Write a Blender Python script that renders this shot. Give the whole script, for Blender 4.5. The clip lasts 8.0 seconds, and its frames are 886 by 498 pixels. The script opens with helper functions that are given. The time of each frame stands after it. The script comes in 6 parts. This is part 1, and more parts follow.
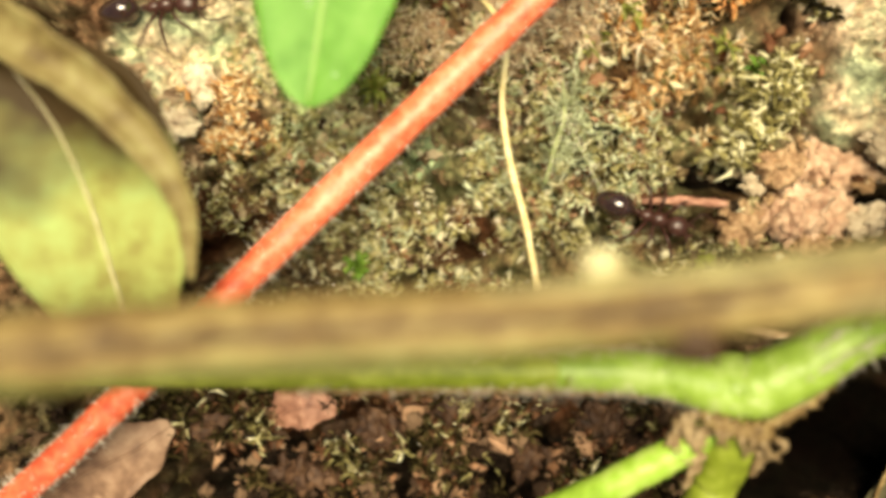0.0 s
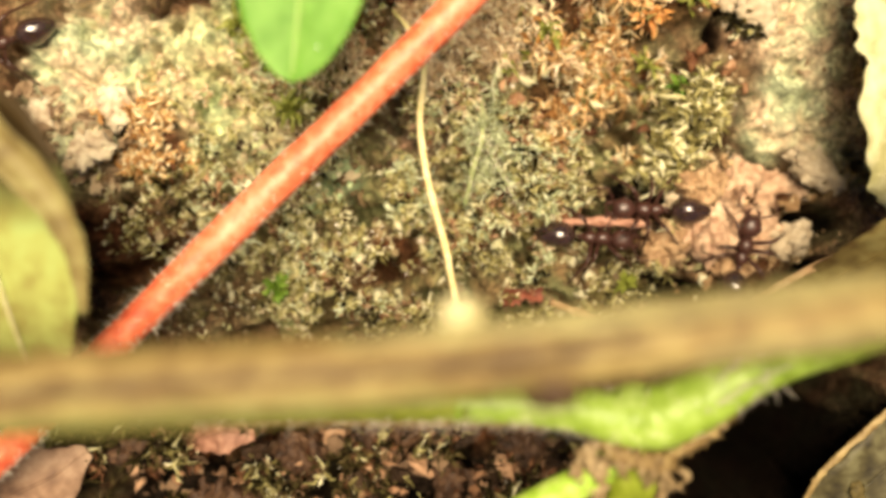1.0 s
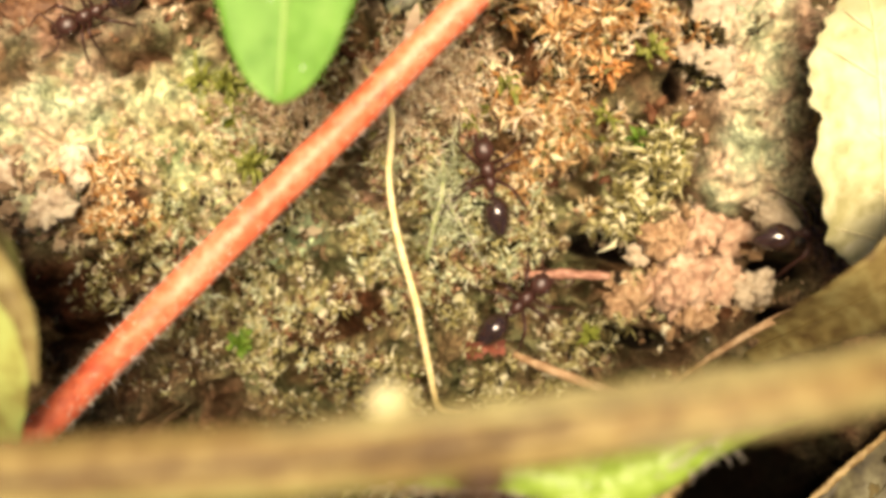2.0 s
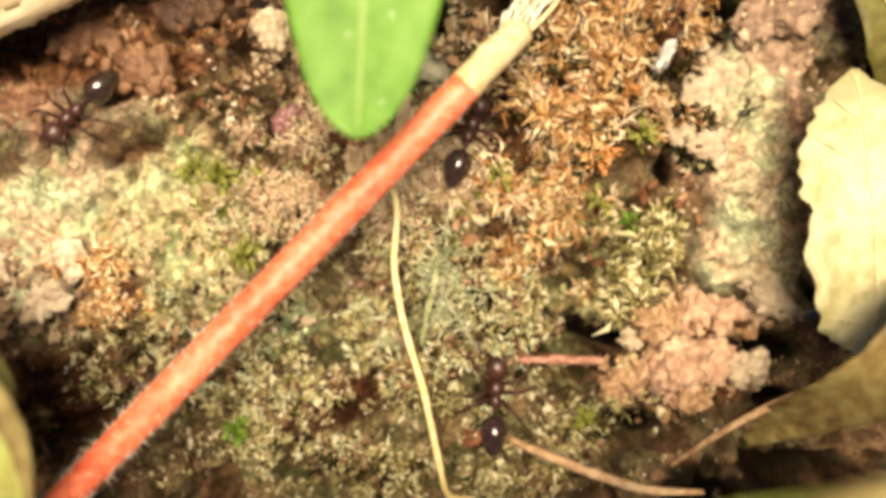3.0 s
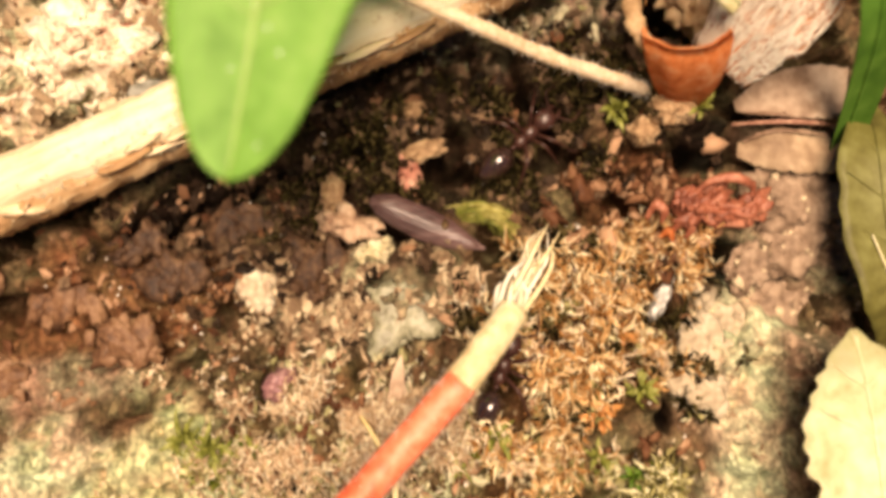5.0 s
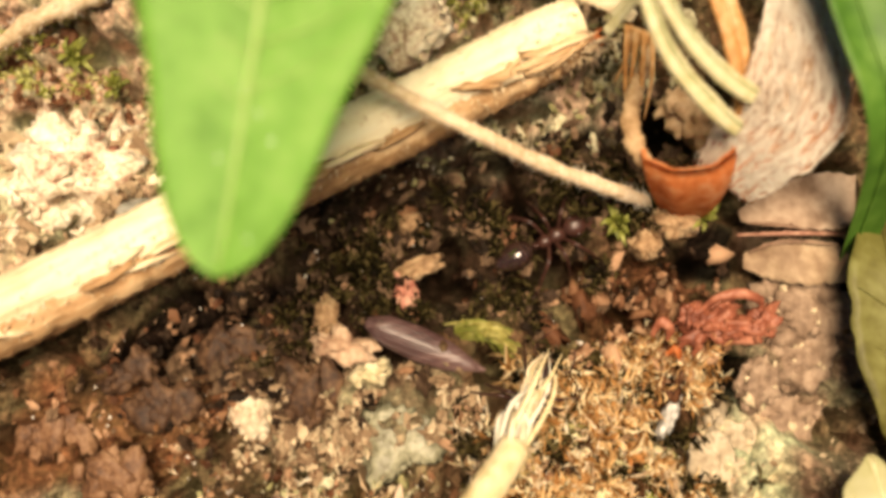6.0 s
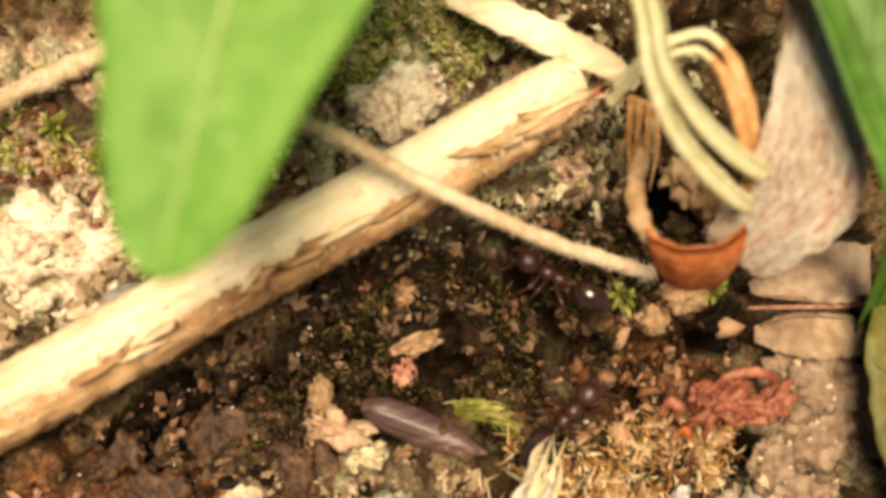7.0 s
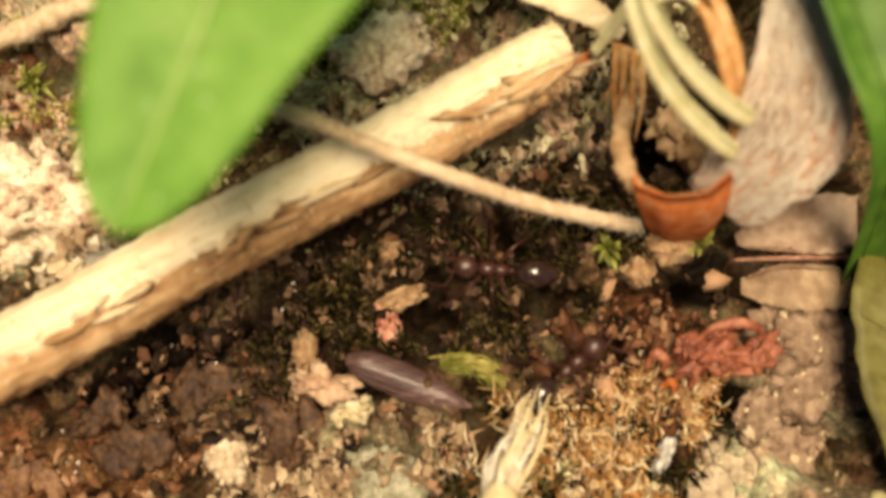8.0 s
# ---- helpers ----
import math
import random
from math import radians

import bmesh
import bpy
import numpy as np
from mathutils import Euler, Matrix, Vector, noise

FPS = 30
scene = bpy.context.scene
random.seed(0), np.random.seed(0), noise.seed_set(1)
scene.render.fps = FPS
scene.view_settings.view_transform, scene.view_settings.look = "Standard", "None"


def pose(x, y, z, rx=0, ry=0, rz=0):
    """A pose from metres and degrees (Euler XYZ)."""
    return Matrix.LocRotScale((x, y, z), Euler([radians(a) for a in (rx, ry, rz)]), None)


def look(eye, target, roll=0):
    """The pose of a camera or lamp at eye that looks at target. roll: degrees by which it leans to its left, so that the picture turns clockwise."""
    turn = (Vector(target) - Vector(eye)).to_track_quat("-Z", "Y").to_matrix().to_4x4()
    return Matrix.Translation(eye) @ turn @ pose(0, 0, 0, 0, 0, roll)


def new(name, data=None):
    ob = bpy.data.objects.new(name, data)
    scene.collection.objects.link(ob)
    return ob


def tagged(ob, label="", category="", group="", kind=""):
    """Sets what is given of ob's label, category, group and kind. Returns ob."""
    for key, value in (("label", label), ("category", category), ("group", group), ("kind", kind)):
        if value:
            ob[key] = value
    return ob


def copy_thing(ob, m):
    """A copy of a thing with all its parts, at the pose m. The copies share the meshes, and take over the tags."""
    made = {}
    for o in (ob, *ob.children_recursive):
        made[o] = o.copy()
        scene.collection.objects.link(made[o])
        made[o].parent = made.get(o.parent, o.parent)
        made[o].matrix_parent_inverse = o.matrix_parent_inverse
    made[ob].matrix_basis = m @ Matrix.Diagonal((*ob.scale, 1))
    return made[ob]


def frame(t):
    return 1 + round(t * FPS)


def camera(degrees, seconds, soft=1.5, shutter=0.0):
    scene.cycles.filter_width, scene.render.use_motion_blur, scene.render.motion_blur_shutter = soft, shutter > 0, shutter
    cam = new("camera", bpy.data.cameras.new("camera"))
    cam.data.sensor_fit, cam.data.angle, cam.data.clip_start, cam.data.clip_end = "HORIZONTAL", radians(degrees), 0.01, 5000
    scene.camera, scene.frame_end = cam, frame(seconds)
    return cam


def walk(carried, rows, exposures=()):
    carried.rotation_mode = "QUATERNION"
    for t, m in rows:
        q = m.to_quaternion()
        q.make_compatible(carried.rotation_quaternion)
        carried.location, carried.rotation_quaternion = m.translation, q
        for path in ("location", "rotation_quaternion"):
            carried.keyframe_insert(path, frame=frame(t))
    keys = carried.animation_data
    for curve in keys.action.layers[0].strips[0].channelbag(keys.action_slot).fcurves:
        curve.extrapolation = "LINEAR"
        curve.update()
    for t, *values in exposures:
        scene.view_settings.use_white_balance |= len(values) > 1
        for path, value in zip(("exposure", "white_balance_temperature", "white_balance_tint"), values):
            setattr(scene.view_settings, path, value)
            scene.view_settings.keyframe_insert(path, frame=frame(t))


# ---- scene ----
cam = camera(51.4, 8.0, soft=3.7, shutter=0.5)
MM = 0.001
# Macro view of the soil: the lens looks straight down from about 5 cm and slides forward over the ground.
PATH = [
    (0.0, 0.0, 0.0, 53.50, 0.287, -0.252, 0.0),
    (0.5, 2.486, 0.915, 53.222, -0.342, -0.389, -0.163),
    (1.0, 4.486, 1.895, 53.081, -0.432, -0.375, -0.337),
    (1.5, 5.965, 2.666, 53.149, 0.148, -0.256, -0.57),
    (3.0, 7.566, 8.994, 53.267, 0.49, 0.084, -1.817),
    (3.5, 7.434, 11.455, 53.363, 1.209, -0.328, -2.298),
    (4.0, 7.544, 14.56, 53.29, 1.778, -0.42, -2.802),
    (4.5, 7.159, 18.382, 52.843, 2.036, -1.08, -3.601),
    (5.0, 7.495, 21.967, 52.482, 2.431, -1.011, -4.304),
    (6.5, 8.852, 29.508, 50.259, 4.3, -0.335, -5.966),
    (7.0, 9.005, 31.028, 49.367, 4.45, -0.475, -6.249),
    (7.5, 9.208, 31.288, 49.031, 3.9, -0.714, -6.485),
    (8.0, 9.262, 29.408, 48.86, 3.444, -0.904, -6.519),
]
walk(cam, [(t, pose(x * MM, y * MM, z * MM, rx, ry, rz)) for t, x, y, z, rx, ry, rz in PATH], [(0.0, 0.9, 7000, 3), (1.0, 0.96, 7400, 10), (3.5, 0.89, 7300, 17), (4.0, 0.89, 7400, 18), (5.0, 0.70, 7700, 24), (6.5, 0.62, 7500, 13), (8.0, 0.36, 7800, 14)])
cam.data.dof.use_dof = True
cam.data.dof.focus_distance = 0.0495
cam.data.dof.aperture_fstop = 18

# ---- light ----
SUN_EL, SUN_AZ = 82.0, 10.0  # degrees; azimuth from +y towards +x
world = bpy.data.worlds.new("world")
world.use_nodes = True
scene.world = world
wn = world.node_tree
sky = wn.nodes.new("ShaderNodeTexSky")
sky.sky_type, sky.sun_disc = "NISHITA", False
sky.sun_elevation, sky.sun_rotation = radians(SUN_EL), radians(SUN_AZ)
wn.links.new(sky.outputs[0], wn.nodes["Background"].inputs[0])
wn.nodes["Background"].inputs[1].default_value = 0.02
sun_data = bpy.data.lights.new("sun", "SUN")
sun_data.energy, sun_data.angle, sun_data.color = 4.8, radians(34), (1.0, 0.86, 0.66)
sun = new("sun", sun_data)
sx, sy = math.sin(radians(SUN_AZ)) * math.cos(radians(SUN_EL)), math.cos(radians(SUN_AZ)) * math.cos(radians(SUN_EL))
sun.matrix_world = look((sx, sy, math.sin(radians(SUN_EL))), (0, 0, 0))


# ---- materials ----
def surface(name, colors, grain=1.0, rough=0.7, bump=0.3, metal=0.0, spec=0.4, through_light=0.0, islands=False, blotch=6.0, streak=None, coat=0.0, fade=None):
    """A procedural surface: colours mixed by fine grain (mm) and broad blotches, with relief; leaves let light through."""
    m = bpy.data.materials.new(name)
    m.use_nodes = True
    nt = m.node_tree
    N, Lk = nt.nodes.new, nt.links.new
    b = nt.nodes["Principled BSDF"]
    co = N("ShaderNodeTexCoord")
    vec = co.outputs["Object"]
    if streak:
        mp = N("ShaderNodeMapping")
        mp.inputs["Scale"].default_value = streak
        Lk(vec, mp.inputs[0])
        vec = mp.outputs[0]
    fine, broad = N("ShaderNodeTexNoise"), N("ShaderNodeTexNoise")
    fine.inputs["Scale"].default_value = 1000 / grain
    fine.inputs["Detail"].default_value = 5
    broad.inputs["Scale"].default_value = 1000 / blotch
    broad.inputs["Detail"].default_value = 3
    Lk(vec, fine.inputs["Vector"])
    Lk(vec, broad.inputs["Vector"])
    mix = N("ShaderNodeMath")
    mix.operation = "MULTIPLY_ADD"
    mix.inputs[1].default_value = 0.5
    Lk(fine.outputs[0], mix.inputs[0])
    if islands:
        geo = N("ShaderNodeNewGeometry")
        sc = N("ShaderNodeMath")
        sc.operation = "MULTIPLY"
        sc.inputs[1].default_value = 0.75
        Lk(geo.outputs["Random Per Island"], sc.inputs[0])
        Lk(sc.outputs[0], mix.inputs[2])
    else:
        sc = N("ShaderNodeMath")
        sc.operation = "MULTIPLY"
        sc.inputs[1].default_value = 0.5
        Lk(broad.outputs[0], sc.inputs[0])
        Lk(sc.outputs[0], mix.inputs[2])
    ramp = N("ShaderNodeValToRGB")
    el = ramp.color_ramp.elements
    lo, hi = (0.2, 0.95) if islands else (0.36, 0.64)
    while len(el) < len(colors):
        el.new(0.5)
    for i, c in enumerate(colors):
        el[i].position = lo + (hi - lo) * i / max(1, len(colors) - 1)
        el[i].color = (*c, 1)
    Lk(mix.outputs[0], ramp.inputs[0])
    tone = ramp.outputs[0]
    if fade:  # another colour from y0 to y1 (mm along the leaf), with a mottled border; also carries painted shade
        y0, y1, other = fade
        sep, rg, mc = N("ShaderNodeSeparateXYZ"), N("ShaderNodeMapRange"), N("ShaderNodeMix")
        Lk(co.outputs["Object"], sep.inputs[0])
        ad = N("ShaderNodeMath")
        ad.operation = "MULTIPLY_ADD"
        ad.inputs[1].default_value = 0.012
        Lk(broad.outputs[0], ad.inputs[0])
        Lk(sep.outputs[1], ad.inputs[2])
        rg.inputs["From Min"].default_value, rg.inputs["From Max"].default_value = y0 * 0.001 + 0.006, y1 * 0.001 + 0.006
        Lk(ad.outputs[0], rg.inputs["Value"])
        mc.data_type = "RGBA"
        Lk(rg.outputs[0], mc.inputs["Factor"])
        Lk(tone, mc.inputs[6])
        mc.inputs[7].default_value = (*other, 1)
        tone = mc.outputs[2]
    Lk(tone, b.inputs["Base Color"])
    b.inputs["Roughness"].default_value = rough
    b.inputs["Metallic"].default_value = metal
    b.inputs["Specular IOR Level"].default_value = min(spec, 0.08) if islands else spec
    b.inputs["Coat Weight"].default_value = coat
    b.inputs["Coat Roughness"].default_value = 0.15
    if bump:
        bp = N("ShaderNodeBump")
        bp.inputs["Strength"].default_value = min(1.0, bump)
        bp.inputs["Distance"].default_value = 0.00025 * grain
        Lk(fine.outputs[0], bp.inputs["Height"])
        Lk(bp.outputs[0], b.inputs["Normal"])
    if through_light:
        tr, mx = N("ShaderNodeBsdfTranslucent"), N("ShaderNodeMixShader")
        mx.inputs[0].default_value = through_light
        Lk(tone, tr.inputs[0])
        Lk(b.outputs[0], mx.inputs[1])
        Lk(tr.outputs[0], mx.inputs[2])
        Lk(mx.outputs[0], nt.nodes["Material Output"].inputs[0])
    return m


def soil_surface():
    """Soil whose kinds (mud, clay, humus, crust) come from the mesh's colour attribute, broken up by grains."""
    m = bpy.data.materials.new("soil")
    m.use_nodes = True
    nt = m.node_tree
    N, Lk = nt.nodes.new, nt.links.new
    b = nt.nodes["Principled BSDF"]
    at = N("ShaderNodeAttribute")
    at.attribute_name = "soil"
    co = N("ShaderNodeTexCoord")
    n1, n2, vo = N("ShaderNodeTexNoise"), N("ShaderNodeTexNoise"), N("ShaderNodeTexVoronoi")
    n1.inputs["Scale"].default_value, n1.inputs["Detail"].default_value = 1400, 6
    n2.inputs["Scale"].default_value, n2.inputs["Detail"].default_value = 5200, 3
    vo.inputs["Scale"].default_value = 3600
    for n in (n1, n2, vo):
        Lk(co.outputs["Object"], n.inputs["Vector"])
    r1 = N("ShaderNodeMapRange")
    r1.inputs["From Min"].default_value, r1.inputs["From Max"].default_value = 0.3, 0.7
    r1.inputs["To Min"].default_value, r1.inputs["To Max"].default_value = 0.55, 1.35
    Lk(n1.outputs[0], r1.inputs["Value"])
    mul = N("ShaderNodeVectorMath")
    mul.operation = "SCALE"
    Lk(at.outputs["Color"], mul.inputs[0])
    Lk(r1.outputs[0], mul.inputs["Scale"])
    r2 = N("ShaderNodeMapRange")
    r2.inputs["From Min"].default_value, r2.inputs["From Max"].default_value = 0.35, 0.7
    r2.inputs["To Min"].default_value, r2.inputs["To Max"].default_value = 0.7, 1.3
    Lk(vo.outputs["Color"], r2.inputs["Value"])
    mul2 = N("ShaderNodeVectorMath")
    mul2.operation = "SCALE"
    Lk(mul.outputs[0], mul2.inputs[0])
    Lk(r2.outputs[0], mul2.inputs["Scale"])
    hue, tint, mul3 = N("ShaderNodeTexNoise"), N("ShaderNodeValToRGB"), N("ShaderNodeVectorMath")
    hue.inputs["Scale"].default_value, hue.inputs["Detail"].default_value = 420, 4
    Lk(co.outputs["Object"], hue.inputs["Vector"])
    Lk(hue.outputs[0], tint.inputs[0])
    el = tint.color_ramp.elements
    el[0].position, el[0].color = 0.36, (0.80, 1.0, 0.88, 1)
    el[1].position, el[1].color = 0.64, (1.0, 0.84, 0.79, 1)
    mul3.operation = "MULTIPLY"
    Lk(mul2.outputs[0], mul3.inputs[0])
    Lk(tint.outputs[0], mul3.inputs[1])
    Lk(mul3.outputs[0], b.inputs["Base Color"])
    b.inputs["Roughness"].default_value = 0.75
    b.inputs["Specular IOR Level"].default_value = 0.05
    bp = N("ShaderNodeBump")
    bp.inputs["Strength"].default_value, bp.inputs["Distance"].default_value = 0.9, 0.00018
    Lk(n2.outputs[0], bp.inputs["Height"])
    Lk(bp.outputs[0], b.inputs["Normal"])
    return m


SOIL = soil_surface()
RED = surface("red_stem_skin", [(0.60, 0.085, 0.036), (0.84, 0.185, 0.082), (0.92, 0.33, 0.19)], 0.5, 0.5, 0.6, spec=0.8, streak=(1, 1, 1), blotch=7, through_light=0.12)
FIBRE = surface("white_fibre", [(0.62, 0.54, 0.40), (0.80, 0.75, 0.60), (0.88, 0.85, 0.74)], 0.4, 0.5, 0.3, through_light=0.2)
STRAW = surface("dry_straw", [(0.48, 0.36, 0.17), (0.66, 0.54, 0.30), (0.78, 0.68, 0.44)], 0.5, 0.6, 0.3)
HAIR = surface("plant_hair", [(0.80, 0.70, 0.58), (0.90, 0.85, 0.74)], 0.5, 0.4, 0, through_light=0.3)
GREEN_LEAF = surface("fresh_leaf", [(0.21, 0.50, 0.065), (0.32, 0.65, 0.12), (0.44, 0.74, 0.19)], 1.2, 0.5, 0.12, through_light=0.62, blotch=9, spec=0.45)
GRASS = surface("grass_blade", [(0.05, 0.15, 0.016), (0.09, 0.23, 0.028), (0.15, 0.31, 0.05)], 1.2, 0.5, 0.15, through_light=0.3, blotch=6)
RIB = surface("leaf_rib", [(0.40, 0.64, 0.16), (0.52, 0.74, 0.26)], 1.0, 0.45, 0.1, through_light=0.4)
DRY_STALK = surface("dry_stalk", [(0.10, 0.06, 0.022), (0.21, 0.145, 0.052), (0.33, 0.265, 0.10)], 0.9, 0.6, 0.5, blotch=4)
DRY_DARK = surface("stalk_groove", [(0.035, 0.018, 0.008), (0.085, 0.045, 0.018)], 0.9, 0.7, 0.4)
GREEN_STEM = surface("green_stem_skin", [(0.20, 0.34, 0.03), (0.32, 0.52, 0.06), (0.48, 0.62, 0.16)], 0.8, 0.42, 0.3, through_light=0.15, blotch=5)
# The dark upper end paints the fold's shadow over the withered brown.
BROWN_LEAF = surface("withering_leaf", [(0.30, 0.27, 0.08), (0.42, 0.46, 0.14), (0.46, 0.58, 0.20)], 1.2, 0.55, 0.3, through_light=0.35, blotch=7, spec=0.15, fade=(8.6, 12.2, (0.06, 0.038, 0.014)))
# The duller upper end paints in dimming by the lens vignette.
PALE_LEAF = surface("bleached_leaf", [(0.42, 0.40, 0.19), (0.64, 0.62, 0.36), (0.76, 0.74, 0.52)], 0.9, 0.6, 0.4, through_light=0.25, blotch=5, fade=(12.0, 16.0, (0.32, 0.31, 0.13)))
OLIVE_LEAF = surface("yellowing_leaf", [(0.09, 0.082, 0.018), (0.17, 0.16, 0.04), (0.25, 0.25, 0.08)], 1.0, 0.55, 0.3, through_light=0.3)
FUZZ_LEAF = surface("papery_bract", [(0.26, 0.15, 0.09), (0.48, 0.33, 0.22), (0.74, 0.60, 0.44)], 0.9, 0.6, 0.5, through_light=0.25, blotch=3.5, fade=(2.6, 0.3, (0.66, 0.27, 0.11)))
ORANGE = surface("orange_bract", [(0.56, 0.15, 0.045), (0.80, 0.30, 0.10), (0.88, 0.50, 0.26)], 0.6, 0.5, 0.4, through_light=0.55, blotch=2.0)
RUST = surface("rusty_husk", [(0.12, 0.035, 0.02), (0.25, 0.075, 0.042), (0.40, 0.16, 0.10)], 0.5, 0.6, 0.6)
BARK = surface("stick_bark", [(0.42, 0.26, 0.14), (0.66, 0.50, 0.31), (0.80, 0.68, 0.46)], 0.5, 0.65, 0.6, blotch=5, streak=(0.2, 1.5, 1.5))
WOOD = surface("peeled_wood", [(0.60, 0.46, 0.28), (0.80, 0.69, 0.47), (0.88, 0.81, 0.62)], 0.6, 0.6, 0.5, streak=(0.18, 1.6, 1.6), blotch=4)
PINKISH = surface("pinkish_scrap", [(0.26, 0.165, 0.105), (0.44, 0.31, 0.215), (0.62, 0.48, 0.35)], 0.8, 0.7, 0.6, through_light=0.15, blotch=2.5)
STRAND = surface("pale_strand", [(0.56, 0.50, 0.24), (0.72, 0.67, 0.40), (0.85, 0.81, 0.57)], 0.6, 0.5, 0.2, through_light=0.2)
TWIG = surface("thin_twig", [(0.40, 0.28, 0.16), (0.60, 0.46, 0.30), (0.72, 0.60, 0.44)], 0.4, 0.7, 0.5)
ROOT = surface("thin_root", [(0.50, 0.38, 0.14), (0.66, 0.54, 0.26), (0.76, 0.66, 0.40)], 0.5, 0.6, 0.3)
ANT_BLACK = surface("ant_shell", [(0.018, 0.009, 0.007), (0.05, 0.024, 0.018)], 0.4, 0.2, 0.12, spec=0.9, coat=0.7)
ANT_RED = surface("ant_shell_reddish", [(0.03, 0.012, 0.009), (0.07, 0.026, 0.018)], 0.3, 0.36, 0.1, spec=0.45)
SEED = surface("seed_husk", [(0.038, 0.019, 0.019), (0.085, 0.046, 0.044), (0.155, 0.094, 0.086)], 0.5, 0.35, 0.4, streak=(0.25, 2.2, 1))
CRUMB = surface("soil_crumb", [(0.012, 0.008, 0.005), (0.04, 0.025, 0.014), (0.12, 0.085, 0.048), (0.42, 0.34, 0.22)], 0.35, 0.75, 0.6, islands=True)
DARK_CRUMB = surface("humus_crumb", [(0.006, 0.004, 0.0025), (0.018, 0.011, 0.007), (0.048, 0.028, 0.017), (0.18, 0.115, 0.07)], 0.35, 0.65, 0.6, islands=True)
CLAY_CRUMB = surface("clay_crumb", [(0.14, 0.08, 0.04), (0.28, 0.175, 0.09), (0.42, 0.29, 0.165), (0.54, 0.41, 0.26)], 0.35, 0.75, 0.7, islands=True)
PALE_CRUMB = surface("pale_crumb", [(0.13, 0.08, 0.048), (0.24, 0.16, 0.095), (0.37, 0.27, 0.17), (0.56, 0.46, 0.31)], 0.35, 0.7, 0.6, islands=True)
MOSS_OLIVE = surface("olive_moss", [(0.035, 0.027, 0.011), (0.22, 0.19, 0.068), (0.53, 0.48, 0.205), (0.90, 0.86, 0.58)], 0.5, 0.6, 0.1, islands=True, through_light=0.25)
MOSS_GREEN = surface("green_moss", [(0.035, 0.05, 0.008), (0.10, 0.13, 0.018), (0.23, 0.26, 0.045), (0.42, 0.42, 0.12)], 0.5, 0.5, 0.1, islands=True, through_light=0.3)
MOSS_STRAW = surface("straw_moss", [(0.22, 0.12, 0.07), (0.56, 0.39, 0.24), (0.76, 0.60, 0.40), (0.90, 0.82, 0.62)], 0.5, 0.6, 0.1, islands=True, through_light=0.25)
MOSS_ORANGE = surface("orange_moss", [(0.12, 0.055, 0.018), (0.48, 0.235, 0.08), (0.77, 0.515, 0.245), (0.92, 0.82, 0.55)], 0.5, 0.6, 0.1, islands=True, through_light=0.25)
MOSS_PALE = surface("pale_green_moss", [(0.20, 0.22, 0.12), (0.40, 0.44, 0.25), (0.58, 0.63, 0.40), (0.78, 0.82, 0.60)], 0.5, 0.5, 0.1, islands=True, through_light=0.3)
GLINT = surface("glint_grain", [(0.55, 0.50, 0.42), (0.75, 0.72, 0.66)], 0.5, 0.12, 0, spec=0.8)
BRANCH_DARK = surface("olive_stem_skin", [(0.12, 0.15, 0.012), (0.23, 0.29, 0.026), (0.37, 0.43, 0.07)], 0.8, 0.5, 0.3, blotch=5, through_light=0.2)
MAT = surface("algae_mat", [(0.03, 0.02, 0.01), (0.12, 0.08, 0.04), (0.24, 0.18, 0.10), (0.28, 0.27, 0.12), (0.38, 0.36, 0.22), (0.55, 0.51, 0.35)], 0.3, 0.5, 0.8, islands=True)
# Moss blackened so that its colour carries shade.
MOSS_DARK = surface("shaded_moss", [(0.005, 0.004, 0.002), (0.011, 0.009, 0.004), (0.03, 0.024, 0.008), (0.13, 0.10, 0.04)], 0.5, 0.5, 0.1, islands=True, through_light=0.2)


# ---- mesh helpers (all lengths in millimetres) ----
rng = np.random.default_rng(7)


def mesh_object(name, V, faces, material, parent=None, label="", smooth=True):
    """One mesh object from vertices in mm and arrays of triangles or quads."""
    me = bpy.data.meshes.new(name)
    V = np.asarray(V, float) * MM
    faces = [np.asarray(f, int) for f in faces if len(f)]
    me.vertices.add(len(V))
    me.vertices.foreach_set("co", V.ravel())
    me.loops.add(sum(f.size for f in faces))
    me.loops.foreach_set("vertex_index", np.concatenate([f.ravel() for f in faces]))
    sizes = np.concatenate([np.full(len(f), f.shape[1]) for f in faces])
    me.polygons.add(len(sizes))
    me.polygons.foreach_set("loop_start", np.concatenate([[0], np.cumsum(sizes)[:-1]]))
    me.polygons.foreach_set("use_smooth", np.full(len(sizes), smooth))
    me.update(calc_edges=True)
    me.validate()
    me.materials.append(material)
    ob = new(name, me)
    if parent:
        ob.parent = parent
    if label:
        ob["label"] = label
    return ob


def thing(name, label, category, group="", at=(0, 0, 0)):
    ob = new(name)
    ob.empty_display_size = 0.002
    ob.location = Vector(at) * MM
    return tagged(ob, label, category, group)


def join(pieces):
    """Joins (V, [faces...]) pieces."""
    Vs, tri, quad, n = [], [], [], 0
    for V, faces in pieces:
        Vs.append(V)
        for f in faces:
            f = np.asarray(f, int)
            if len(f):
                (tri if f.shape[1] == 3 else quad).append(f + n)
        n += len(V)
    return np.concatenate(Vs), [np.concatenate(k) for k in (tri, quad) if k]


